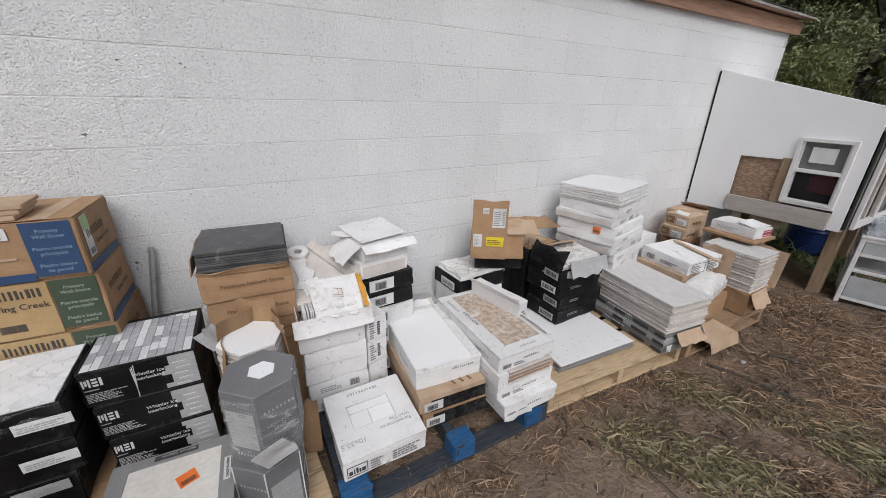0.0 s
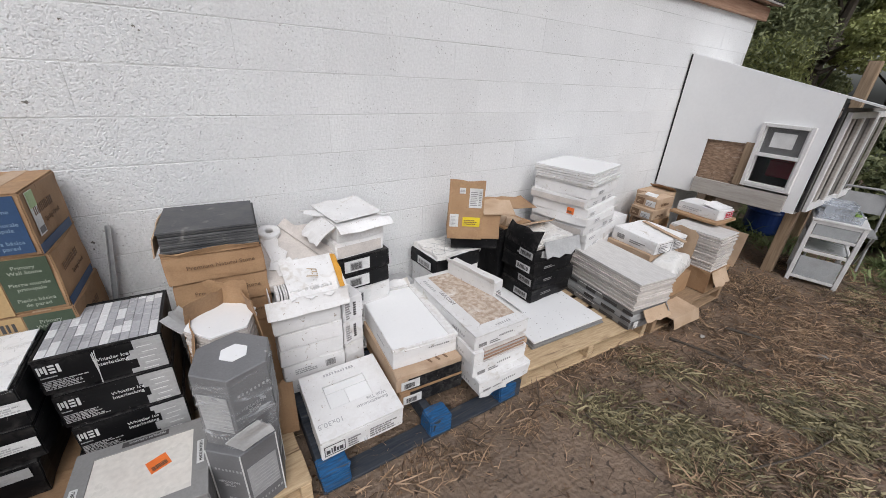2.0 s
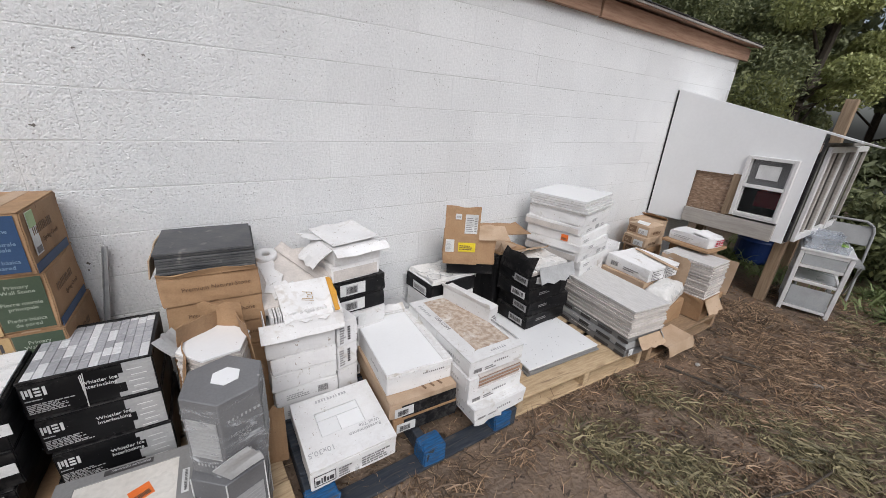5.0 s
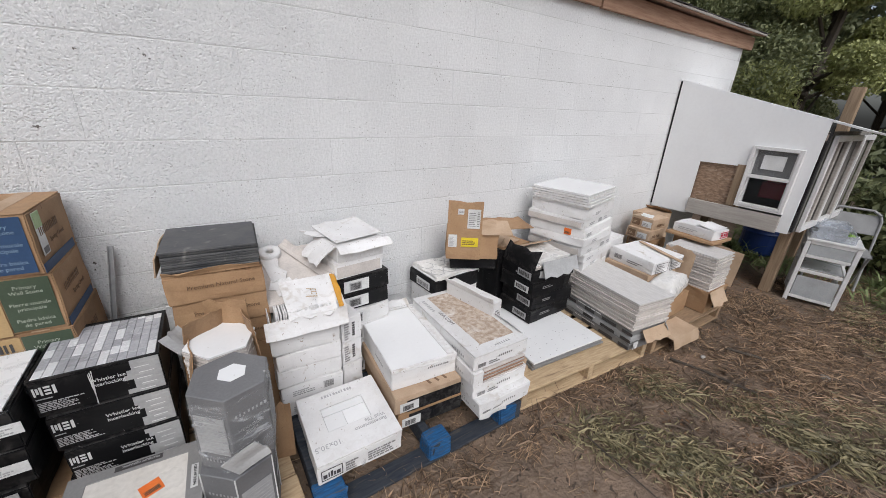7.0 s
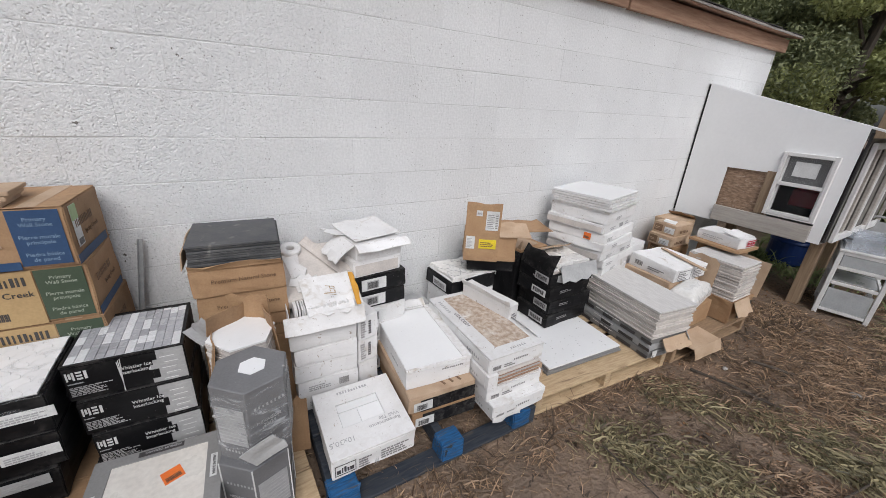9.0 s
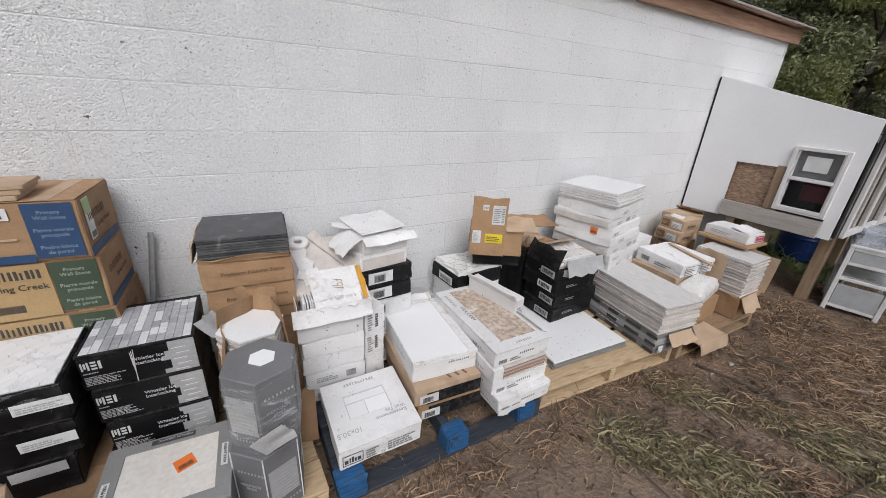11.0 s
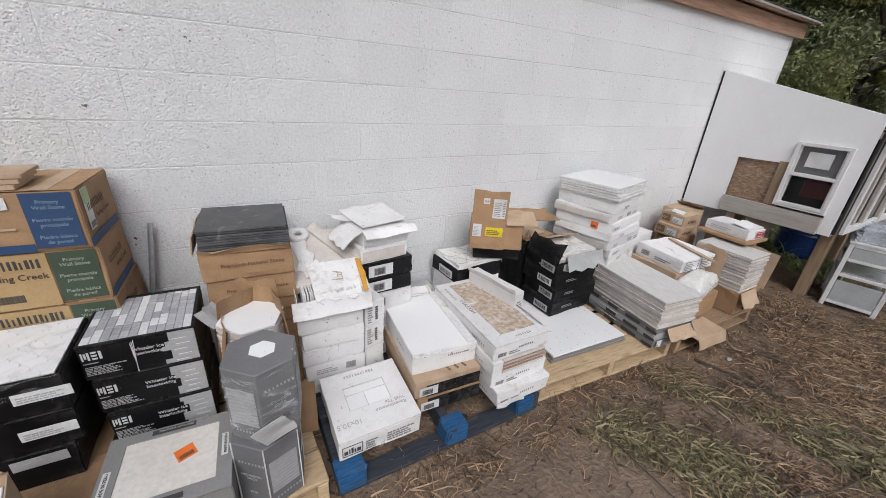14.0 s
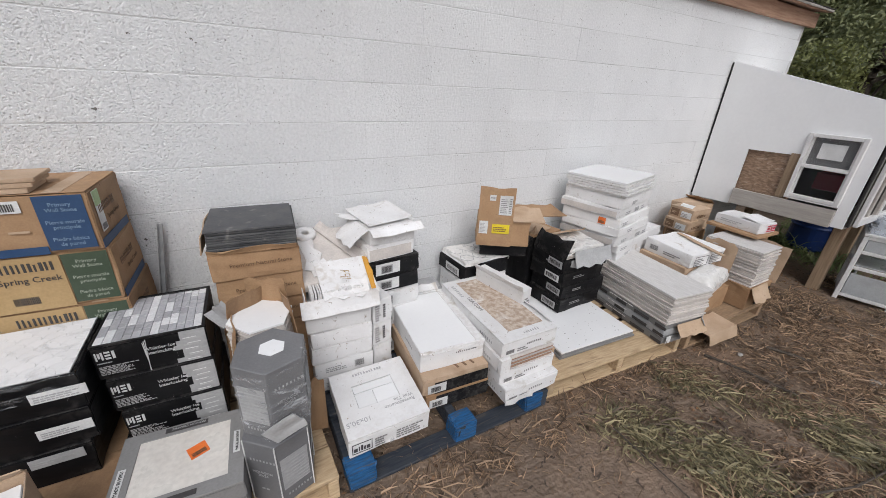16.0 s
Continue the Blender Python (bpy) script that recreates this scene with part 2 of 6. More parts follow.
MAT = {
    "block": block_paint(),
    "mortar": surface("painted_mortar", (0.74, 0.74, 0.74), (0.50, 0.50, 0.49), scale=3, fine=90, rough=0.85, bump=0.5, dist=0.004),
    "kraft": surface("kraft_card", (0.40, 0.25, 0.135), (0.34, 0.205, 0.11), scale=7, fine=160, rough=0.75, bump=0.12, dirt=(0.24, 0.145, 0.075), dirt_at=0.60, fleck=(0.20, 0.12, 0.065), fleck_at=0.70, worn=(0.22, 0.13, 0.07), worn_amt=0.35),
    "kraft_pale": surface("pale_kraft", (0.52, 0.38, 0.265), (0.45, 0.32, 0.21), scale=8, fine=170, rough=0.8, bump=0.12, dirt=(0.33, 0.22, 0.14), dirt_at=0.60, fleck=(0.26, 0.17, 0.10), fleck_at=0.70),
    "card_white": surface("white_card", (0.78, 0.772, 0.768), (0.70, 0.69, 0.685), scale=6, fine=140, rough=0.6, bump=0.08, dirt=(0.47, 0.42, 0.36), dirt_at=0.62, dirt_scale=11, jitter=0.09, speck=0.10, fleck=(0.34, 0.29, 0.24), fleck_at=0.665, worn=(0.42, 0.37, 0.32), worn_amt=0.22),
    "card_black": surface("black_card", (0.006, 0.006, 0.007), (0.010, 0.010, 0.011), scale=6, fine=150, rough=0.42, bump=0.06, spec=0.16, worn=(0.16, 0.15, 0.14), worn_amt=0.22, fleck=(0.22, 0.21, 0.20), fleck_at=0.71, fleck_scale=80, dirt=(0.06, 0.057, 0.054), dirt_at=0.72, dirt_scale=12),
    "card_grey": surface("grey_card", (0.185, 0.185, 0.19), (0.15, 0.15, 0.155), scale=6, fine=140, rough=0.5, bump=0.06, dirt=(0.28, 0.26, 0.24), dirt_at=0.66, fleck=(0.36, 0.35, 0.34), fleck_at=0.72),
    "card_grey_pale": surface("pale_grey_card", (0.42, 0.42, 0.42), (0.36, 0.36, 0.36), scale=14, fine=90, rough=0.5, bump=0.1),
    "grey_board": surface("grey_lid_card", (0.25, 0.245, 0.24), (0.22, 0.215, 0.21), scale=5, fine=140, rough=0.6, bump=0.06, dirt=(0.36, 0.33, 0.30), dirt_at=0.66),
    "tile_white": surface("white_glaze", (0.80, 0.80, 0.80), (0.76, 0.76, 0.76), scale=3, fine=60, rough=0.16, bump=0.02, jitter=0.05, speck=0.05, dirt=(0.62, 0.59, 0.55), dirt_at=0.70, dirt_scale=9, fleck=(0.34, 0.29, 0.24), fleck_at=0.72),
    "tile_edge": surface("tile_body", (0.62, 0.57, 0.53), (0.52, 0.48, 0.45), scale=12, fine=120, rough=0.8, bump=0.15, jitter=0.2),
    "tile_grey": surface("grey_plank_glaze", (0.64, 0.62, 0.60), (0.56, 0.54, 0.52), scale=14, fine=90, rough=0.45, bump=0.08, stretch=(5, 1, 1), jitter=0.1),
    "tile_beige": surface("stone_look_glaze", (0.60, 0.51, 0.42), (0.36, 0.26, 0.19), scale=38, fine=110, rough=0.4, bump=0.06, dirt=(0.72, 0.69, 0.65), dirt_at=0.55, dirt_scale=14),
    "tile_cream": surface("cream_stone_glaze", (0.70, 0.67, 0.62), (0.64, 0.60, 0.55), scale=9, fine=60, rough=0.3, bump=0.04, dirt=(0.74, 0.72, 0.69), dirt_at=0.6),
    "slate": surface("dark_slate", (0.045, 0.046, 0.05), (0.085, 0.085, 0.085), scale=12, fine=70, rough=0.55, bump=0.3, dist=0.003, dirt=(0.20, 0.19, 0.18), dirt_at=0.62, dirt_scale=14, jitter=0.5),
    "strip_a": surface("pale_stone_strip", (0.72, 0.72, 0.72), (0.64, 0.64, 0.65), scale=20, rough=0.25, bump=0.03, jitter=0.08),
    "strip_b": surface("grey_stone_strip", (0.44, 0.44, 0.455), (0.35, 0.35, 0.365), scale=20, rough=0.25, bump=0.03, jitter=0.16),
    "pale_print": surface("white_print", (0.74, 0.74, 0.73), rough=0.5, bump=0.03, jitter=0.03),
    "grey_print": surface("grey_print", (0.45, 0.45, 0.45), rough=0.5, bump=0.03, jitter=0.03),
    "dark_print": surface("dark_print", (0.06, 0.055, 0.055), rough=0.55, bump=0.03, jitter=0.03),
    "mid_print": surface("faded_print", (0.28, 0.27, 0.27), rough=0.55, bump=0.03, jitter=0.03),
    "brown_print": surface("brown_print", (0.19, 0.11, 0.06), rough=0.6, bump=0.03, jitter=0.03),
    "blue_print": surface("blue_print", (0.022, 0.062, 0.15), (0.03, 0.075, 0.17), rough=0.5, bump=0.05, dirt=(0.12, 0.15, 0.2), dirt_at=0.7),
    "green_print": surface("green_print", (0.045, 0.068, 0.04), (0.055, 0.08, 0.048), rough=0.5, bump=0.05, dirt=(0.14, 0.15, 0.11), dirt_at=0.7),
    "tan_print": surface("tan_print", (0.47, 0.32, 0.15), (0.42, 0.28, 0.13), rough=0.6, bump=0.05),
    "sky_text": surface("pale_blue_print", (0.28, 0.40, 0.55), rough=0.5, bump=0.0, jitter=0.0),
    "green_text": surface("pale_green_print", (0.42, 0.46, 0.38), rough=0.5, bump=0.0, jitter=0.0),
    "orange": surface("orange_sticker", (0.85, 0.20, 0.04), (0.8, 0.17, 0.03), rough=0.4, bump=0.02, jitter=0.0),
    "yellow": surface("yellow_sticker", (0.80, 0.62, 0.03), rough=0.4, bump=0.02, jitter=0.0),
    "amber": surface("amber_print", (0.72, 0.36, 0.05), rough=0.5, bump=0.04, jitter=0.0),
    "lime": surface("lime_sticker", (0.45, 0.60, 0.30), rough=0.5, bump=0.02, jitter=0.0),
    "red_print": surface("red_print", (0.55, 0.05, 0.08), rough=0.5, bump=0.02, jitter=0.0),
    "deck": surface("fresh_pine", (0.56, 0.42, 0.26), (0.45, 0.32, 0.19), scale=10, fine=60, rough=0.75, bump=0.25, stretch=(1.2, 9, 9), dirt=(0.24, 0.165, 0.10), dirt_at=0.58, jitter=0.2),
    "deck_old": surface("old_pine", (0.36, 0.24, 0.14), (0.27, 0.18, 0.11), scale=10, fine=60, rough=0.85, bump=0.3, stretch=(1.2, 9, 9), dirt=(0.15, 0.10, 0.07), dirt_at=0.6, jitter=0.25),
    "deck_blue": surface("blue_painted_pine", (0.012, 0.105, 0.27), (0.010, 0.055, 0.14), scale=14, fine=60, rough=0.7, bump=0.5, stretch=(1.2, 9, 9), dirt=(0.07, 0.065, 0.06), dirt_at=0.52, dirt_scale=9, jitter=0.2),
    "deck_worn": surface("worn_blue_pine", (0.045, 0.05, 0.06), (0.022, 0.03, 0.046), scale=8, fine=60, rough=0.8, bump=0.3, stretch=(1.2, 9, 9), dirt=(0.09, 0.077, 0.065), dirt_at=0.58, dirt_scale=9, jitter=0.2),
    "fascia": surface("raw_fascia_board", (0.40, 0.25, 0.17), (0.30, 0.175, 0.115), scale=6, fine=50, rough=0.8, bump=0.25, stretch=(0.8, 10, 10), dirt=(0.20, 0.12, 0.08), dirt_at=0.62, jitter=0.15),
    "post": surface("weathered_post", (0.36, 0.26, 0.17), (0.27, 0.19, 0.12), scale=6, fine=50, rough=0.85, bump=0.3, stretch=(12, 12, 0.9), dirt=(0.18, 0.13, 0.09), dirt_at=0.62),
    "raw_board": surface("grey_weathered_board", (0.46, 0.43, 0.39), (0.37, 0.34, 0.31), scale=6, fine=60, rough=0.85, bump=0.25, stretch=(10, 1, 10), dirt=(0.26, 0.22, 0.18), dirt_at=0.66),
    "osb": surface("strand_board", (0.36, 0.24, 0.16), (0.20, 0.13, 0.085), scale=26, fine=70, rough=0.8, bump=0.3, stretch=(1, 1, 2.5), dirt=(0.46, 0.36, 0.28), dirt_at=0.58, dirt_scale=20),
    "panel_white": surface("white_painted_ply", (0.83, 0.83, 0.83), (0.80, 0.80, 0.80), scale=2.5, fine=40, rough=0.5, bump=0.04, dirt=(0.72, 0.71, 0.69), dirt_at=0.7, jitter=0.03, speck=0.08),
    "vinyl": surface("white_vinyl", (0.74, 0.73, 0.72), (0.70, 0.69, 0.68), rough=0.35, bump=0.03, jitter=0.02),
    # near-black colour for strips that stand for shade in gaps
    "dark": surface("gap_shade", (0.02, 0.02, 0.02), rough=0.8, bump=0.1),
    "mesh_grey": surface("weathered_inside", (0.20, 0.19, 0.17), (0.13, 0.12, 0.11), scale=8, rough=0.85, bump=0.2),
    "shingle": surface("asphalt_shingle", (0.075, 0.07, 0.065), (0.055, 0.05, 0.05), scale=20, fine=200, rough=0.95, bump=0.5, jitter=0.3),
    "metal": surface("galvanised_steel", (0.45, 0.45, 0.45), (0.36, 0.36, 0.36), scale=20, rough=0.6, metal=0.2, bump=0.05),
    "chair_metal": surface("grey_enamel", (0.30, 0.30, 0.30), (0.26, 0.26, 0.26), rough=0.4, bump=0.03),
    "barrel": surface("blue_barrel_plastic", (0.015, 0.05, 0.22), rough=0.4, bump=0.03),
    "wrap": film_material("stretch_wrap", 0.0, 0.22),
    "wrap_hazy": film_material("hazy_stretch_wrap", 0.04, 0.62),
    "bag": surface("white_plastic_bag", (0.75, 0.74, 0.72), (0.68, 0.66, 0.63), scale=18, fine=40, rough=0.3, bump=0.6, dist=0.01),
    "drawer": plastic("frosted_drawer", (0.62, 0.64, 0.65), 0.55, 0.3),
    "bin": plastic("clear_bin", (0.70, 0.74, 0.80), 0.35, 0.12),
    "frame_white": plastic("white_plastic", (0.74, 0.73, 0.72), 1.0, 0.35),
    "lime_plastic": plastic("lime_plastic", (0.35, 0.55, 0.12), 1.0, 0.4),
    "bark": surface("bark", (0.10, 0.08, 0.06), (0.06, 0.048, 0.038), scale=14, fine=50, rough=0.95, bump=0.6, dist=0.01, stretch=(4, 4, 1)),
    "straw_dark": surface("wet_straw", (0.15, 0.10, 0.062), (0.07, 0.048, 0.032), scale=7, fine=30, rough=0.7, bump=0.0),
    "weed": surface("weed_leaf", (0.14, 0.19, 0.065), (0.20, 0.23, 0.09), scale=5, fine=30, rough=0.6, bump=0.0),
    "stone": surface("pale_stone", (0.42, 0.40, 0.37), rough=0.9, bump=0.3),
}
glass = bpy.data.materials.new("window_glass")
glass.use_nodes = True
_p = glass.node_tree.nodes["Principled BSDF"]
_p.inputs["Base Color"].default_value, _p.inputs["Roughness"].default_value = (0.02, 0.02, 0.022, 1), 0.06
_p.inputs["Alpha"].default_value = 0.22
MAT["glass"] = glass


def leaf_material(name, a, b):
    m = bpy.data.materials.new(name)
    m.use_nodes = True
    n, link = m.node_tree.nodes, m.node_tree.links.new
    p = n["Principled BSDF"]
    geo = n.new("ShaderNodeNewGeometry")
    r = n.new("ShaderNodeValToRGB")
    r.color_ramp.elements[0].color, r.color_ramp.elements[1].color = (*a, 1), (*b, 1)
    link(geo.outputs["Random Per Island"], r.inputs[0])
    link(r.outputs[0], p.inputs["Base Color"])
    p.inputs["Roughness"].default_value = 0.55
    tr = n.new("ShaderNodeBsdfTranslucent")
    link(r.outputs[0], tr.inputs["Color"])
    mx = n.new("ShaderNodeMixShader")
    mx.inputs[0].default_value = 0.3
    link(p.outputs[0], mx.inputs[1])
    link(tr.outputs[0], mx.inputs[2])
    link(mx.outputs[0], n["Material Output"].inputs["Surface"])
    return m


MAT["grass"] = leaf_material("grass_blades", (0.06, 0.054, 0.026), (0.42, 0.36, 0.20))
MAT["straw_mid"] = leaf_material("brown_straw_blades", (0.08, 0.048, 0.030), (0.52, 0.36, 0.225))
MAT["straw"] = leaf_material("tan_straw_blades", (0.16, 0.10, 0.055), (0.52, 0.40, 0.25))
MAT["leaf_dead"] = leaf_material("dead_leaf_bits", (0.06, 0.034, 0.02), (0.30, 0.17, 0.09))
MAT["leaf_light"] = leaf_material("light_leaves", (0.20, 0.22, 0.08), (0.48, 0.50, 0.21))
MAT["leaf_mid"] = leaf_material("mid_leaves", (0.10, 0.12, 0.055), (0.27, 0.285, 0.135))
MAT["leaf_dark"] = leaf_material("dark_leaves", (0.09, 0.11, 0.056), (0.25, 0.27, 0.14))


def mud():
    m = surface("trodden_mud", (0.165, 0.118, 0.084), (0.225, 0.158, 0.110), scale=3.4, fine=42, rough=0.6, bump=1.0, dist=0.016,
                dirt=(0.25, 0.155, 0.098), dirt_at=0.54, dirt_scale=1.3, jitter=0.0, speck=0.5, fleck=(0.055, 0.038, 0.026), fleck_at=0.60, fleck_scale=16.0)
    return m


MAT["mud"] = mud()

# ---- mesh helpers ----
I4 = Matrix.Identity(4)
count = [0]


def mesh_of(name, bm, material, smooth=False):
    me = bpy.data.meshes.new(name)
    bm.to_mesh(me)
    bm.free()
    me.materials.append(material)
    if smooth:
        me.polygons.foreach_set("use_smooth", [True] * len(me.polygons))
    return me


def part(name, bm, material, parent, label="", m=I4, smooth=False):
    """Links a bmesh, or a ready mesh, as one object under a thing or a part."""
    me = bm if isinstance(bm, bpy.types.Mesh) else mesh_of(name, bm, material, smooth)
    ob = new(name, me)
    ob.parent, ob.matrix_basis = parent, m
    return tagged(ob, label=label)


def thing(name, m, label, category, group="", kind=""):
    ob = new(name)
    ob.empty_display_size = 0.05
    ob.matrix_basis = m
    return tagged(ob, label, category, group, kind)


def edge(p0, p1, z):
    """A pose with its origin at p0 and its x axis towards p1, and the distance between them."""
    dx, dy = p1[0] - p0[0], p1[1] - p0[1]
    return pose(p0[0], p0[1], z, 0, 0, math.degrees(math.atan2(dy, dx))), math.hypot(dx, dy)


def slab(w, d, h, x=0.0, y=0.0, z=0.0, bevel=0.0, bm=None):
    """A box from its lower corner."""
    out = bm or bmesh.new()
    made = bmesh.ops.create_cube(out, size=1.0, matrix=Matrix.Translation((x + w / 2, y + d / 2, z + h / 2)) @ Matrix.Diagonal((w, d, h, 1)))
    if bevel:
        es = {e for v in made["verts"] for e in v.link_edges}
        bmesh.ops.bevel(out, geom=list(es), offset=bevel, segments=1, affect="EDGES")
    return out


def soft_box(w, d, h, amp=0.003, cuts=4, bevel=0.0035):
    """A card box with sides that bulge and edges that are a little crushed."""
    count[0] += 1
    bm = slab(w, d, h)
    bmesh.ops.subdivide_edges(bm, edges=bm.edges[:], cuts=cuts, use_grid_fill=True)
    off = Vector((count[0] * 3.7, count[0] * 1.3, 0))
    for v in bm.verts:
        n = noise.noise_vector(v.co * 7 + off) * 1.5 + noise.noise_vector(v.co * 21 + off) * 0.5
        s = Vector((1 if v.co.x < w / 2 else -1, 1 if v.co.y < d / 2 else -1, 0))
        v.co += Vector((s.x * max(n.x + 0.15, -0.25) * 1.5, s.y * max(n.y + 0.15, -0.25) * 1.5, min(n.z, 0.3) * 1.1 if v.co.z > 0.001 else 0)) * amp
    sharp = [e for e in bm.edges if len(e.link_faces) == 2 and e.calc_face_angle() > 1.0]
    bmesh.ops.bevel(bm, geom=sharp, offset=bevel, segments=2, affect="EDGES")
    return bm


def ring_frame(w, d, h, l, r, f, b, z):
    """A flat lid with a rectangular cut-out, in one piece."""
    bm = bmesh.new()
    outer, inner = [(0, 0), (w, 0), (w, d), (0, d)], [(l, f), (w - r, f), (w - r, d - b), (l, d - b)]
    lo = [[bm.verts.new((x, y, zz)) for x, y in pts] for zz in (z, z + h) for pts in (outer, inner)]
    o0, i0, o1, i1 = lo
    for k in range(4):
        n = (k + 1) % 4
        bm.faces.new((o1[k], o1[n], i1[n], i1[k]))
        bm.faces.new((o0[n], o0[k], i0[k], i0[n]))
        bm.faces.new((o0[k], o0[n], o1[n], o1[k]))
        bm.faces.new((i0[n], i0[k], i1[k], i1[n]))
    bmesh.ops.bevel(bm, geom=bm.edges[:], offset=0.0008, segments=1, affect="EDGES")
    return bm


def prism(points, h, z=0.0, bevel=0.0):
    """An upright prism over a polygon."""
    bm = bmesh.new()
    f = bm.faces.new([bm.verts.new((x, y, z)) for x, y in points])
    r = bmesh.ops.extrude_face_region(bm, geom=[f])
    for v in r["geom"]:
        if isinstance(v, bmesh.types.BMVert):
            v.co.z += h
    bmesh.ops.recalc_face_normals(bm, faces=bm.faces[:])
    if bevel:
        bmesh.ops.bevel(bm, geom=bm.edges[:], offset=bevel, segments=1, affect="EDGES")
    return bm


def flap_mesh(w, l, thick=0.004, curl=0.02, ragged=0.0, cuts=6):
    """A card flap hinged along x at the origin and reaching along y, a little curled, with a torn far edge."""
    count[0] += 1
    rnd = random.Random(count[0])
    bm = bmesh.new()
    cols = cuts + 1
    lower, upper = [], []
    tear = [rnd.uniform(-ragged, ragged) for _ in range(cols)]
    for j in range(4):
        t = j / 3
        for i in range(cols):
            x = w * i / cuts
            y = l * t + (tear[i] if j == 3 else 0)
            z = curl * t * t + 0.004 * math.sin(i * 1.3 + count[0]) * t
            lower.append(bm.verts.new((x, y, z)))
            upper.append(bm.verts.new((x, y, z + thick)))
    for j in range(3):
        for i in range(cuts):
            a, b = j * cols + i, (j + 1) * cols + i
            bm.faces.new((lower[a], lower[b], lower[b + 1], lower[a + 1]))
            bm.faces.new((upper[a], upper[a + 1], upper[b + 1], upper[b]))
    ring = [i for i in range(cols)] + [j * cols + cuts for j in range(1, 4)] + [3 * cols + i for i in range(cuts - 1, -1, -1)] + [j * cols for j in (2, 1)]
    for a, b in zip(ring, ring[1:] + ring[:1]):
        bm.faces.new((lower[a], lower[b], upper[b], upper[a]))
    return bm


def face(side, w, d, h, u, v, out=0.0025):
    """Where a flat thing lies on a side of a box: u runs to the right as one faces that side, v upwards."""
    if side == "front":
        return Matrix(((1, 0, 0, u), (0, 0, -1, -out), (0, 1, 0, v), (0, 0, 0, 1)))
    if side == "right":
        return Matrix(((0, 0, 1, w + out), (1, 0, 0, u), (0, 1, 0, v), (0, 0, 0, 1)))
    if side == "left":
        return Matrix(((0, 0, -1, -out), (-1, 0, 0, d - u), (0, 1, 0, v), (0, 0, 0, 1)))
    return Matrix(((1, 0, 0, u), (0, 1, 0, v), (0, 0, 1, h + out), (0, 0, 0, 1)))


def sticker(parent, m, w, h, material, name="label", label="", thick=0.0012):
    return part(name, slab(w, h, thick, 0, 0, -thick / 2), MAT[material], parent, label, m)


def letters(parent, m, text, size, material, align="LEFT", thick=0.0006, name="lettering", shear=0.0):
    cu = bpy.data.curves.new("text", "FONT")
    cu.body, cu.size, cu.align_x, cu.extrude, cu.shear = text, size, align, thick, shear
    cu.space_line = 1.0
    cu.resolution_u = 2
    tmp = bpy.data.objects.new("text", cu)
    me = bpy.data.meshes.new_from_object(tmp)
    bpy.data.objects.remove(tmp)
    bpy.data.curves.remove(cu)
    me.materials.append(MAT[material])
    return part(name, me, None, parent, "", m @ Matrix.Translation((0, 0, 0.0012)))


def lines(parent, m, rows, material, name="printing", thick=0.0012):
    """Plain bars for writing: (x, y, width, height) each."""
    bm = bmesh.new()
    for x, y, w, h in rows:
        slab(w, h, thick, x, y, -thick / 2 + 0.0008, bm=bm)
    return tagged(part(name, bm, MAT[material], parent, "", m), kind="stuff" if len(rows) > 1 else "")


def barcode(w, h, seed, n=14):
    rnd = random.Random(seed)
    out, x = [], 0.0
    while x < w:
        b = w / n * rnd.uniform(0.25, 0.8)
        out.append((x, 0, min(b, w - x), h))
        x += b + w / n * rnd.uniform(0.25, 0.6)
    return out


def wordmark(w, h, seed, n=8):
    """Uneven plain bars the size of one printed word."""
    rnd = random.Random(seed)
    p = w / n
    return [(p * k, 0, p * rnd.uniform(0.35, 0.75), h * rnd.choice((0.8, 1.0, 1.0))) for k in range(n)]


def ribbon_text(w, h, rows, seed, fill=0.8):
    """Bars laid out like lines of small print."""
    rnd = random.Random(seed)
    out = []
    for r in range(rows):
        x, y, end = 0.0, h * (rows - 1 - r) / rows, w * rnd.uniform(fill - 0.25, fill + 0.15)
        while x < end:
            b = min(w * rnd.uniform(0.05, 0.16), end - x)
            out.append((x, y, b, h / rows * 0.5))
            x += b + w * 0.025
    return out

# ---- ground ----
def ground_height(x, y):
    return 0.018 * noise.noise(Vector((x * 1.7, y * 1.7, 0))) + 0.010 * noise.noise(Vector((x * 6, y * 6, 3))) - 0.005


def build_ground():
    xs = [-70, -35, -16, -8, -4, -2.4] + [-1.6 + 0.045 * i for i in range(205)] + [8, 9, 10.5, 13, 18, 26, 40, 80]
    ys = [-70, -35, -18, -10, -7, -5.5] + [-4.5 + 0.045 * i for i in range(101)] + [0.4, 1.5, 4, 8, 14, 25, 40, 80]
    verts = [(x, y, ground_height(x, y) if -3 < x < 9 and -6 < y < 1 else -0.005) for y in ys for x in xs]
    k = len(xs)
    faces = [(j * k + i, j * k + i + 1, (j + 1) * k + i + 1, (j + 1) * k + i) for j in range(len(ys) - 1) for i in range(k - 1)]
    me = bpy.data.meshes.new("ground")
    me.from_pydata(verts, [], faces)
    me.materials.append(MAT["mud"])
    me.polygons.foreach_set("use_smooth", [True] * len(me.polygons))
    tagged(new("ground", me), "trodden brown mud with straw and thin grass", "ground", kind="structure")


build_ground()

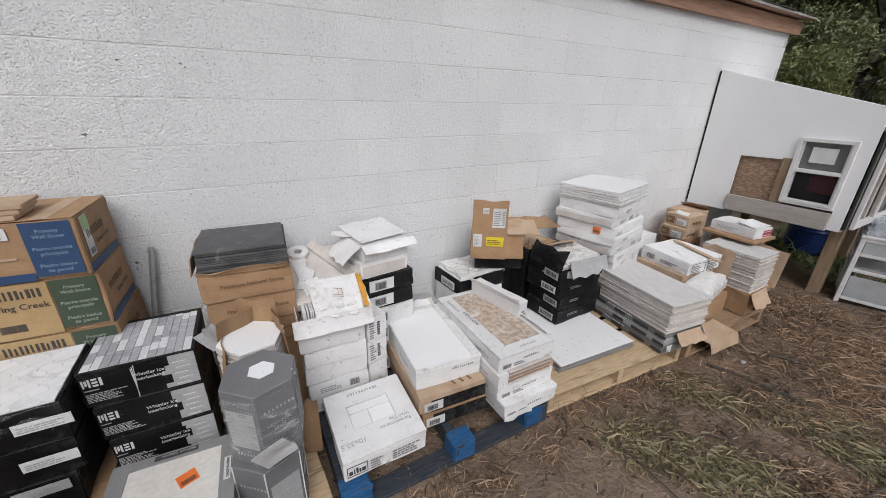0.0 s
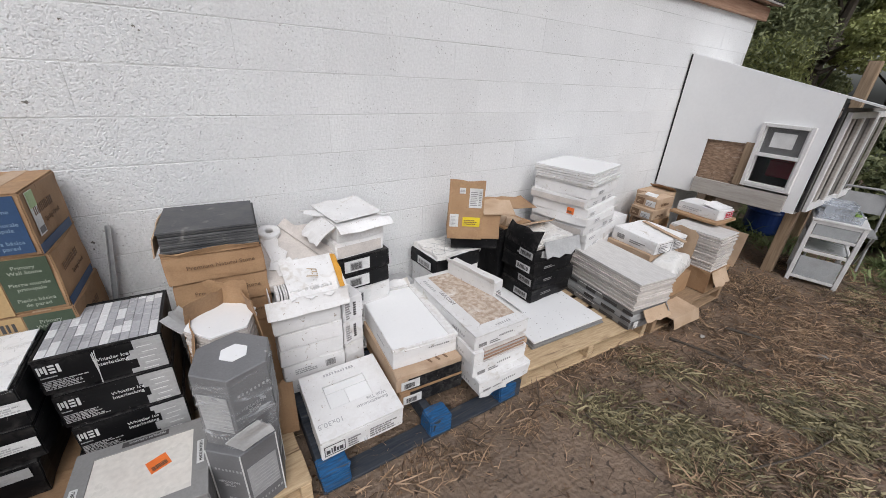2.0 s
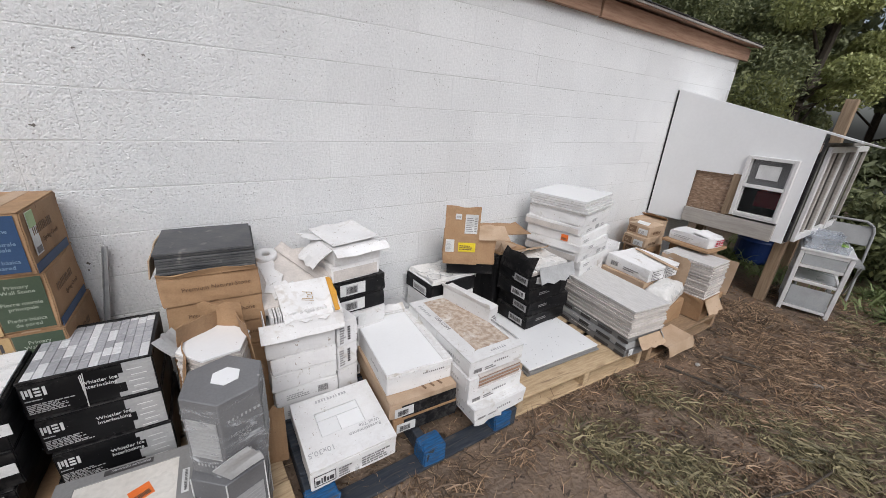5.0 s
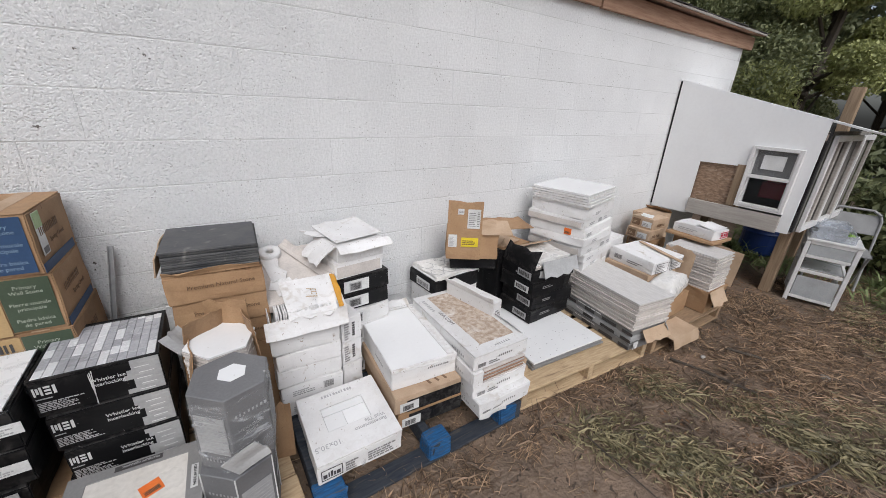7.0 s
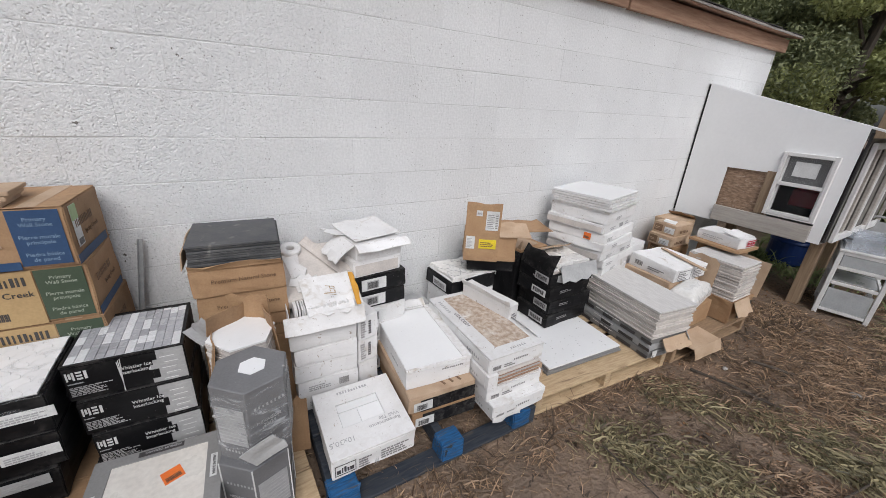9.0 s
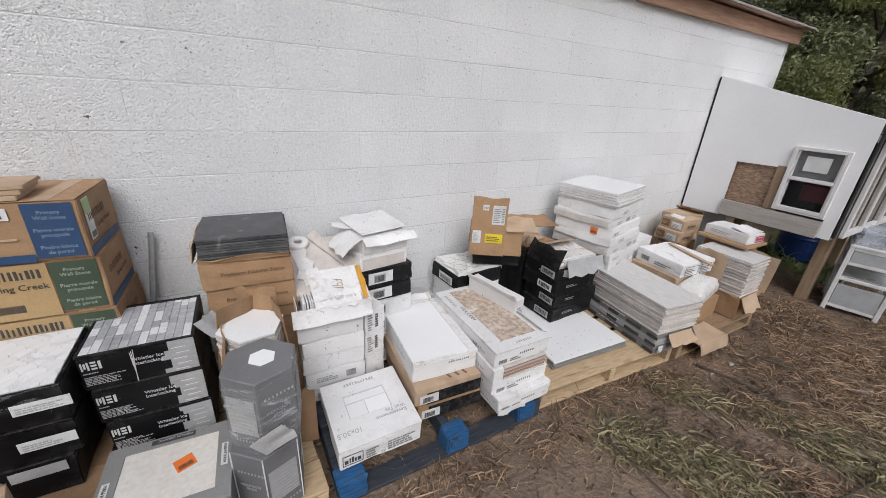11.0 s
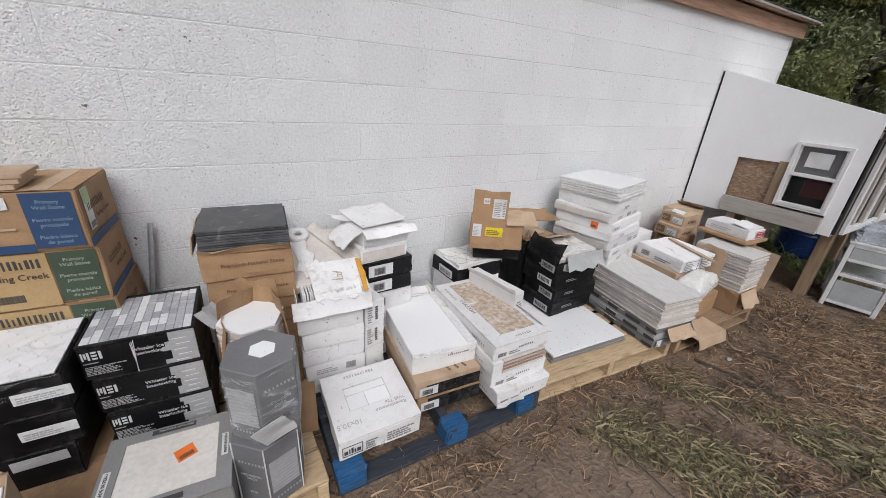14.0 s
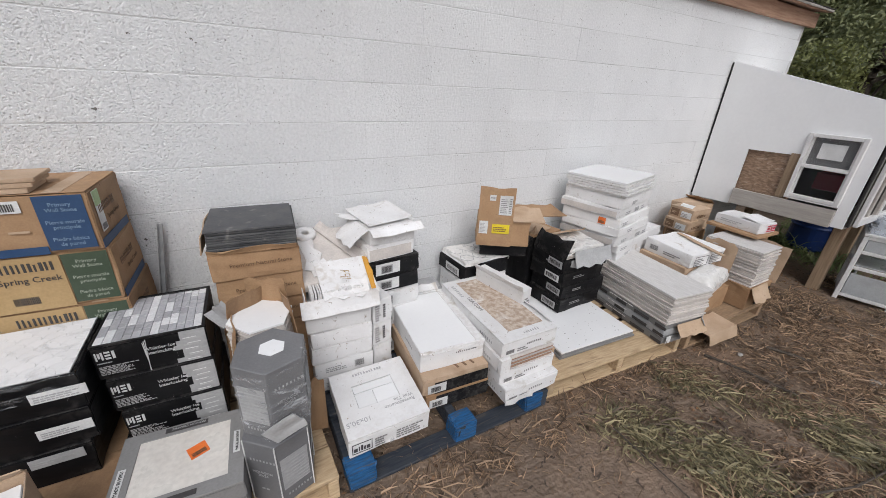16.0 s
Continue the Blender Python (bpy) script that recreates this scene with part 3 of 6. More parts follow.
# ---- painted block wall, roof edge ----
COURSE, BLOCK, Z0, WALL_END = 0.203, 0.406, 0.014, 5.69
wall = thing("wall_north", pose(0, 0, 0), "white painted concrete block wall with rough pitted face", "wall", kind="structure")
wall_core = part("wall_core", slab(WALL_END + 3.2, 0.17, 2.43, -3.2, 0.0022, 0), MAT["mortar"], wall)
east = tagged(new("wall_east", mesh_of("wall_east", slab(0.2, 4.0, 2.43, WALL_END - 0.2, 0.19, 0), MAT["block"])), "white painted side wall", "wall", kind="structure")
south = tagged(new("wall_back", mesh_of("wall_back", slab(WALL_END + 3.2, 0.2, 2.43, -3.2, 4.2, 0), MAT["block"])), "white painted back wall", "wall", kind="structure")
west = tagged(new("wall_west", mesh_of("wall_west", slab(0.2, 4.0, 2.43, -3.2, 0.19, 0), MAT["block"])), "white painted side wall", "wall", kind="structure")

roof = thing("roof", pose(0, -0.10, 2.37), "low roof with dark shingles and raw fascia board", "roof", kind="structure")
fas = [(-3.2, 2.9), (-0.28, 3.2), (2.94, 2.87)]
for i, (x, l) in enumerate(fas):
    part("fascia_board", slab(l - 0.004, 0.035, 0.13, x, 0.055, 0.004 * (i % 2), 0.003), MAT["fascia"], roof)
part("roof_deck", slab(WALL_END + 3.45, 4.9, 0.02, -3.3, 0, 0), MAT["fascia"], roof, "", pose(0, -0.03, 0.135, 9, 0, 0))
part("drip_strip", slab(WALL_END + 3.45, 0.02, 0.018, -3.3, -0.012, 0, 0.003), MAT["raw_board"], roof, "", pose(0, -0.03, 0.14, 9, 0, 0))
shingle_me = mesh_of("shingle", slab(0.30, 0.30, 0.006, 0, 0, 0, 0.001), MAT["shingle"])
rnd = random.Random(5)
for row in range(3):
    for i in range(30):
        part("shingle", shingle_me, None, roof, "",
             pose(-3.32 + 0.306 * i + 0.15 * (row % 2), -0.05 + 0.14 * row + rnd.uniform(-0.008, 0.008), 0.158 + 0.029 * row, 8 + rnd.uniform(-1, 1), rnd.uniform(-1, 1), rnd.uniform(-1, 1)))
part("shingle_field", slab(WALL_END + 3.5, 4.3, 0.006, -3.32, 0.42, 0), MAT["shingle"], roof, "", pose(0, 0, 0.165, 9, 0, 0))


# chips and stains in the paint
for i, (x, z, r) in enumerate(((-0.334, 1.492, 0.011), (0.055, 1.777, 0.010), (0.040, 1.80, 0.006), (0.07, 1.765, 0.005), (0.953, 1.493, 0.006), (-0.16, 1.78, 0.007), (-0.292, 0.905, 0.009), (-0.298, 0.875, 0.006), (2.60, 1.93, 0.005))):
    bm = bmesh.new()
    bmesh.ops.create_icosphere(bm, subdivisions=3, radius=r * 0.8, matrix=Matrix.Diagonal((1.0, 0.12, 0.5, 1)))
    for v in bm.verts:
        q = noise.noise_vector(v.co * 190 + Vector((i * 3, 0, 0))) * r * 0.8
        v.co += Vector((q.x, 0, q.z))
    part("paint_chip", bm, MAT["mesh_grey"], wall, "dark chip in the paint", pose(x, -0.0012, z, 0, (i * 37) % 90, 0))


# ---- pallets ----
def pallet_across(m, w, d, h, top, body, label, boards=6, first=0):
    """Deck boards along the front, stringers running back."""
    p = thing("pallet", m, label, "pallet", "pallets along the wall")
    rnd = random.Random(int(w * 1000) + 3)
    for i in range(3):
        part("stringer", slab(0.045, d, h - 0.040, (0, w / 2 - 0.022, w - 0.045)[i], 0, 0.020, 0.003), MAT[body], p)
    bd = d / boards
    for i in range(first, boards):
        k = 1.0 if i == 0 else rnd.uniform(0.7, 0.9)
        part("deck_board", slab(w, bd * k - 0.006, 0.020, rnd.uniform(-0.004, 0.004), bd * i, h - 0.020, 0.003), MAT[top], p)
    for y in (0.0, d / 2 - 0.05, d - 0.1):
        part("bottom_board", slab(w, 0.10, 0.020, 0, y, 0, 0.003), MAT[body], p)
    return p


pallet_across(pose(-1.02, -1.06, 0.0, 0, 0, 1.0), 1.315, 1.0, 0.135, "deck", "deck", "bare pine pallet under tile boxes")
blue = pallet_across(pose(0.335, -1.045, 0.0, 0, 0, -1.0), 1.13, 1.0, 0.135, "deck_worn", "deck_worn", "blue painted pallet with scuffed wet boards", first=1)
for x in (0.0, 0.53, 0.97):
    part("corner_block", soft_box(0.125, 0.11, 0.10, 0.0045, 4, 0.007), MAT["deck_blue"], blue, "bright blue block", pose(x - 0.004, -0.008, 0.021))
pallet_across(pose(1.50, -1.035, 0.0, 0, 0, -4.6), 1.16, 1.0, 0.135, "deck", "deck", "clean new pine pallet")
pallet_across(pose(2.72, -1.14, 0.0, 0, 0, -1.5), 1.05, 1.05, 0.125, "deck_old", "deck_old", "old brown pallet at the end of the row")

# ---- coop against the wall ----
coop = thing("coop", pose(4.46, 0, 0), "white plywood coop on posts with sash window", "shed")


def yz_panel(pts, thick=0.014, x=0.0):
    """A sheet in the y-z plane from a polygon."""
    bm = bmesh.new()
    f = bm.faces.new([bm.verts.new((x, y, z)) for y, z in pts])
    r = bmesh.ops.extrude_face_region(bm, geom=[f])
    for v in r["geom"]:
        if isinstance(v, bmesh.types.BMVert):
            v.co.x += thick
    bmesh.ops.recalc_face_normals(bm, faces=bm.faces[:])
    return bm


def top_at(y):
    return 1.967 + (1.656 - 1.967) * (y / -1.25)


for pts in ([(-0.026, 0.668), (-0.392, 0.676), (-0.392, top_at(-0.392)), (-0.026, top_at(-0.026))],
            [(-0.392, 1.213), (-0.795, 1.222), (-0.795, top_at(-0.795)), (-0.392, top_at(-0.392))],
            [(-0.795, 1.418), (-1.168, 1.418), (-1.168, top_at(-1.168)), (-0.795, top_at(-0.795))],
            [(-1.168, 0.70), (-1.250, 0.70), (-1.250, top_at(-1.250)), (-1.168, top_at(-1.168))]):
    part("front_panel", yz_panel(pts), MAT["panel_white"], coop)
# solid dark strip that paints the shaded line where coop meets wall
part("edge_gap", slab(0.03, 0.020, 1.27, 0.008, -0.025, 0.69), MAT["dark"], coop, "dark strip standing for the shade in the gap at the wall")
part("backing_sheet", slab(0.012, 0.44, 0.42, 0.03, -0.82, 0.82), MAT["osb"], coop, "bare strand board in the opening")
part("trim_board", slab(0.02, 0.07, 0.39, -0.004, -0.793, 0.845, 0.002), MAT["post"], coop, "bare wood board beside the window")
part("sill_board", slab(0.022, 0.775, 0.150, -0.024, -1.168, 0.690, 0.003), MAT["raw_board"], coop, "grey weathered board")
sash = part("window", slab(0.03, 0.371, 0.012, -0.026, -1.168, 0.860), MAT["vinyl"], coop, "white vinyl sash window")
for nm, a in (("jamb", (0.05, 0.030, 0.552, -0.03, -1.168, 0.866)), ("jamb", (0.05, 0.030, 0.552, -0.03, -0.827, 0.866)),
              ("head", (0.05, 0.311, 0.030, -0.03, -1.138, 1.388)), ("meeting_rail", (0.045, 0.311, 0.030, -0.028, -1.138, 1.136)),
              ("bottom_rail", (0.045, 0.311, 0.030, -0.028, -1.138, 0.874))):
    part(nm, slab(*a, 0.003), MAT["vinyl"], sash)
    if nm == "jamb":
        part("jamb_stop", slab(0.03, 0.014, 0.50, -0.012, a[4] + (0.0305 if a[4] < -1 else -0.0145), 0.89, 0.002), MAT["vinyl"], sash)
for z in (0.905, 1.167):
    part("pane", slab(0.004, 0.31, 0.222, 0.0, -1.138, z), MAT["glass"], sash)
# added grey sheet: its colour stands in for the upper pane's reflection
part("shade_sheet", slab(0.004, 0.31, 0.22, 0.012, -1.138, 1.168), MAT["card_grey_pale"], sash, "grey sheet added behind the upper pane for its grey reflection")
part("paper", slab(0.0015, 0.165, 0.125, -0.0035, -1.062, 1.222), MAT["pale_print"], sash, "white paper stuck on the pane")
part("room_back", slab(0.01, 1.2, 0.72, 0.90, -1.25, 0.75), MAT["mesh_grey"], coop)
part("box_inside", slab(0.3, 0.2, 0.15, 0.35, -1.05, 0.92, 0.005), MAT["red_print"], coop, "dull red box behind the glass")
part("coop_floor", slab(1.45, 1.23, 0.02, 0.02, -1.255, 0.70), MAT["raw_board"], coop)
slope = math.degrees(math.atan2(0.311, 1.25))
part("coop_roof", slab(0.96, 1.53, 0.010, 0.016, -1.525, 0, 0.002), MAT["panel_white"], coop, "", pose(0, 0, 1.962, slope, 2.7, 0))
part("roof_felt", slab(0.97, 1.54, 0.005, 0.014, -1.53, 0.0105, 0.001), MAT["panel_white"], coop, "", pose(0, 0, 1.962, slope, 2.7, 0))
# dark strip painting the shade at the coop's outer corner
part("corner_gap", slab(0.03, 0.014, 0.9, 0.02, -1.274, 0.72), MAT["dark"], coop)
for i, x in enumerate((0.09, 0.55, 1.05)):
    fr = part("side_frame", slab(0.05, 0.03, 0.83, x, -1.31, 0.72, 0.003), MAT["vinyl"], coop, "white screen frame")
    part("side_rail", slab(0.40, 0.028, 0.05, x + 0.05, -1.309, 1.50 - 0.0, 0.003), MAT["vinyl"], fr)
    part("side_rail", slab(0.40, 0.028, 0.06, x + 0.05, -1.309, 0.72, 0.003), MAT["vinyl"], fr)
    part("side_stile", slab(0.035, 0.028, 0.78, x + 0.41, -1.308, 0.74, 0.003), MAT["raw_board"], fr)
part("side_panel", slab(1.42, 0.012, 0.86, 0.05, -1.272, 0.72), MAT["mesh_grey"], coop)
part("side_stud", slab(0.05, 0.03, 0.80, 0.33, -1.292, 0.74, 0.003), MAT["raw_board"], coop)
part("leg", slab(0.09, 0.09, 0.72, 0.40, -1.205, -0.02, 0.004), MAT["post"], coop)
part("leg", slab(0.095, 0.095, 0.72, 1.35, -1.235, -0.02, 0.004), MAT["post"], coop)
part("leg", slab(0.095, 0.095, 0.72, 1.35, -0.15, -0.02, 0.004), MAT["post"], coop)
part("tall_post", slab(0.10, 0.10, 2.02, 1.62, -1.06, -0.02, 0.004), MAT["post"], coop)

barrel = thing("barrel", pose(6.2, -0.66, 0.0), "blue plastic barrel under the coop", "barrel")
bm = bmesh.new()
prof = [(0.19, 0.0), (0.21, 0.04), (0.21, 0.27), (0.222, 0.29), (0.21, 0.31), (0.21, 0.52), (0.19, 0.57), (0.0, 0.58)]
rings = [[bm.verts.new((r * math.cos(a * math.tau / 28), r * math.sin(a * math.tau / 28), z)) for a in range(28)] for r, z in prof[:-1]]
for a, b in zip(rings, rings[1:]):
    for i in range(28):
        bm.faces.new((a[i], a[(i + 1) % 28], b[(i + 1) % 28], b[i]))
bm.faces.new(rings[-1])
bm.faces.new(rings[0][::-1])
part("drum", bm, MAT["barrel"], barrel)

# ---- kinds of boxes ----
def carton(p0, p1, d, z, h, mat, label, category="box", name="tile_box", group="", amp=0.0045, seam="", turn=0.0):
    """A closed card box: body and two top flaps that meet in the middle."""
    m, w = edge(p0, p1, z)
    t = thing(name, m @ pose(0, 0, 0, 0, 0, turn), label, category, group)
    part("body", soft_box(w, d, h - 0.003, amp), MAT[mat], t)
    for y in (0.002, d / 2 + 0.0015):
        part("flap", slab(w - 0.006, d / 2 - 0.0035, 0.003, 0.003, y, h - 0.002, 0.0008), MAT[mat], t)
    return t, w, d, h


def window_box(p0, p1, d, z, h, mat, label, margin, tile="tile_white", name="tile_box", group="", lid=None, amp=0.003, sink=0.004):
    """A box whose lid has a cut-out that shows the tile."""
    m, w = edge(p0, p1, z)
    t = thing(name, m, label, "box", group)
    part("body", soft_box(w, d, h - 0.010, amp), MAT[mat], t)
    l, r, f, b = margin
    part("tile", slab(w - l - r + 0.01, d - f - b + 0.01, 0.008, l - 0.005, f - 0.005, h - 0.010 - 0.001, 0.001), MAT[tile], t)
    part("lid", ring_frame(w, d, 0.010, l, r, f, b, h - 0.010), MAT[lid or mat], t)
    return t, w, d, h


def tray_walls(t, w, d, h, mat, wall_t=0.004, lip=0.02):
    """Open tray round a tile stack."""
    for a in ((w, wall_t, 0, 0), (w, wall_t, 0, d - wall_t)):
        part("wall_panel", slab(a[0], a[1], h, a[2], a[3], 0, 0.001), MAT[mat], t)
    for x in (0, w - wall_t):
        part("wall_panel", slab(wall_t, d - 2 * wall_t - 0.001, h, x, wall_t, 0, 0.001), MAT[mat], t)
    part("bottom", slab(w - 0.01, d - 0.01, 0.004, 0.005, 0.005, 0.0), MAT[mat], t)


def slabs(parent, w, d, n, thick, top, body, seed, z=0.0, slip=0.006, m=I4):
    """A pile of tiles, each its own, a little out of line; the top one shows its glaze."""
    rnd = random.Random(seed)
    bmat = mesh_of("tile", slab(w, d, thick * 0.86, 0, 0, 0, 0.0012), MAT[body])
    tmat = mesh_of("tile", slab(w, d, thick * 0.86, 0, 0, 0, 0.0012), MAT[top])
    for i in range(n):
        part("tile", tmat if i == n - 1 else bmat, None, parent, "",
             m @ pose(rnd.uniform(-slip, slip), rnd.uniform(-slip, slip), z + thick * i, 0, 0, rnd.uniform(-0.6, 0.6)))


def flap(t, m, w, l, mat, curl=0.02, ragged=0.0, label="", name="flap", thick=0.004):
    return part(name, flap_mesh(w, l, thick, curl, ragged), MAT[mat], t, label, m)


# ---- tall stack of brown stone cartons at the wall ----
zb, hb = 0.137, 0.2225
tops = [("green_print", "green_text"), ("blue_print", "sky_text"), ("green_print", "green_text"), ("green_print", "green_text"), ("blue_print", "sky_text")]
for i in range(5):
    dx = (0.030, 0.020, 0.022, 0.012, 0.0)[i]
    w = 0.52
    t, w, d, h = carton((-0.352 + dx - w, -0.335), (-0.352 + dx, -0.355 - 0.004 * i), 0.335, zb + hb * i, hb - 0.002, "kraft",
                        "large brown stone carton with %s panel, stacked" % ("blue" if tops[i][0] == "blue_print" else "dark green"),
                        name="stone_carton", group="stone cartons", turn=-1.6 + (i % 2) * 0.7)
    band, ink = tops[i]
    u0 = w - 0.148
    f = lambda u, v: face("front", w, d, h, u, v)
    sticker(t, f(u0, 0.012), 0.135, h - 0.020, band, "print_panel")
    sticker(t, f(0.0, 0.0), u0 - 0.004, h - 0.006 if band == "green_print" else 0.03, "tan_print" if band == "green_print" else band, "print_panel")
    g = lambda u, v: face("front", w, d, h, u, v, 0.0036)
    for k, txt in enumerate(("Primary\nWall Stone", "Pierre murale\nprincipale", "Piedra básica\nde pared")):
        letters(t, g(u0 + 0.068, h - 0.046 - 0.064 * k), txt, 0.0195, ink, "CENTER")
    if band == "green_print":
        letters(t, g(u0 - 0.19, h - 0.105), "Spring Creek", 0.033, "dark_print")
        lines(t, g(u0 - 0.20, h - 0.062), wordmark(0.18, 0.034, 8, 12), "dark_print")
        lines(t, g(u0 - 0.17, 0.028), barcode(0.07, 0.03, i), "dark_print")
    else:
        letters(t, g(u0 - 0.19, h - 0.105), "Bluff", 0.033, "dark_print")
        sticker(t, g(u0 - 0.15, h - 0.062), 0.115, 0.042, "pale_print")
        lines(t, face("front", w, d, h, u0 - 0.125, h - 0.055, 0.0048), barcode(0.075, 0.026, i + 9), "dark_print")
        sticker(t, g(u0 - 0.09, 0.085), 0.055, 0.008, "kraft_pale", "torn_patch")
    q = lambda u, v: face("right", w, d, h, u, v, 0.0036)
    sticker(t, face("right", w, d, h, 0.004, 0.0), d - 0.03, 0.034, band if i != 3 else "blue_print", "print_panel")
    letters(t, q(0.11, 0.085), "Spring Creek", 0.026, "brown_print")
    lines(t, q(0.05, 0.125), wordmark(0.17, 0.030, 8, 12), "brown_print")
    if i == 4:
        sticker(t, q(0.032, 0.055), 0.055, 0.155, "pale_print")
        sticker(t, face("right", w, d, h, 0.032, 0.155, 0.005), 0.055, 0.055, "lime", "label", "green end of the label")
        lines(t, face("right", w, d, h, 0.038, 0.062, 0.005), barcode(0.04, 0.022, 31), "mid_print")
    part("tape", slab(0.05, d, 0.0012, w - 0.12, 0, h + 0.001), MAT["kraft_pale"], t)
# loose flat card pieces on top
for i in range(3):
    t = thing("card_sheet", pose(-0.74 + 0.01 * i, -0.36 + 0.006 * i, 1.2505 + 0.016 * i, 0, 0, -2 + 1.5 * i), "flat piece of brown card lying on a carton", "card", "loose card sheets")
    part("sheet", soft_box(0.24, 0.17, 0.014, 0.002, 2, 0.002), MAT["kraft_pale"], t)

strip = thing("metal_strip", pose(-0.372, -0.10, 0.10, -4.5, 9.0, 0), "grey metal edging strip leaning on the wall", "strip")
bm = slab(0.022, 0.003, 0.90)
slab(0.003, 0.014, 0.90, 0.0, -0.014, 0, bm=bm)
slab(0.003, 0.014, 0.90, 0.019, -0.014, 0, bm=bm)
part("profile", bm, MAT["metal"], strip)

# ---- black mosaic boxes with fish-scale sheet ----
t, w, d, h = carton((-1.02, -0.94), (-0.33, -0.96), 0.60, 0.137, 0.155, "kraft", "flat brown carton under black boxes", name="flat_carton")
for i in range(3):
    zz = 0.294 + 0.146 * i
    t, w, d, h = carton((-0.80, -0.71 + 0.006 * i), (-0.450 - 0.03 * (i == 0), -0.722 + 0.006 * i), 0.345, zz, 0.143, "card_black", "black mosaic tile box with white label", group="black mosaic boxes")
    f = face("front", w, d, h, w - 0.17 + 0.02 * i, 0.055 if i else 0.09)
    sticker(t, f, 0.145, 0.042, "pale_print" if i else "grey_print")
    lines(t, face("front", w, d, h, w - 0.16 + 0.02 * i, 0.062 if i else 0.095, 0.0038), ribbon_text(0.12, 0.026, 3, i), "grey_print")
t = thing("mosaic_sheet", edge((-0.80, -0.70), (-0.452, -0.712), 0.7335)[0], "white fish-scale mosaic sheet under torn film", "tile")
part("backing", slab(0.34, 0.335, 0.003), MAT["grey_print"], t)
pts = []
R = 0.034
for a in range(0, 11):
    th = math.pi * a / 10
    pts.append((R * math.cos(th), R * math.sin(th)))
for a in range(1, 6):
    th = math.pi / 2 * (1 - a / 5)
    pts.append((-R + R * math.cos(th), -R + R * math.sin(th)))
for a in range(1, 5):
    th = math.pi - math.pi / 2 * a / 5
    pts.append((R + R * math.cos(th), -R + R * math.sin(th)))
scale_me = mesh_of("scale_tile", prism([(x * 0.978, y * 0.978) for x, y in pts], 0.0035), MAT["tile_white"])
SHEET_W, SHEET_D = 0.340, 0.335
for r in range(-1, 11):
    for c in range(-1, 6):
        x, y = 0.034 + c * 0.068 + (0.034 if r % 2 else 0), 0.036 + r * 0.034
        if x + R < 0.006 or x - R > SHEET_W - 0.006 or y + R < 0.006 or y - R > SHEET_D - 0.006:
            continue
        if x - R > 0 and x + R < SHEET_W and y - R > 0 and y + R < SHEET_D:
            part("scale_tile", scale_me, None, t, "", pose(x, y, 0.003))
            continue
        cut = bmesh.new()
        cut.from_mesh(scale_me)
        for co, no in (((-x, 0, 0), (-1, 0, 0)), ((SHEET_W - x, 0, 0), (1, 0, 0)), ((0, -y, 0), (0, -1, 0)), ((0, SHEET_D - y, 0), (0, 1, 0))):
            got = bmesh.ops.bisect_plane(cut, geom=cut.verts[:] + cut.edges[:] + cut.faces[:], plane_co=co, plane_no=no, clear_outer=True)
            rim = [e for e in got["geom_cut"] if isinstance(e, bmesh.types.BMEdge)]
            if rim:
                bmesh.ops.holes_fill(cut, edges=rim)
        if cut.faces:
            part("scale_tile", cut, MAT["tile_white"], t, "", pose(x, y, 0.003))
bm = slab(0.352, 0.352, 0.09, -0.004, -0.004, -0.08)
part("film", bm, MAT["wrap"], t, "clear stretch film", pose(0, 0, 0))

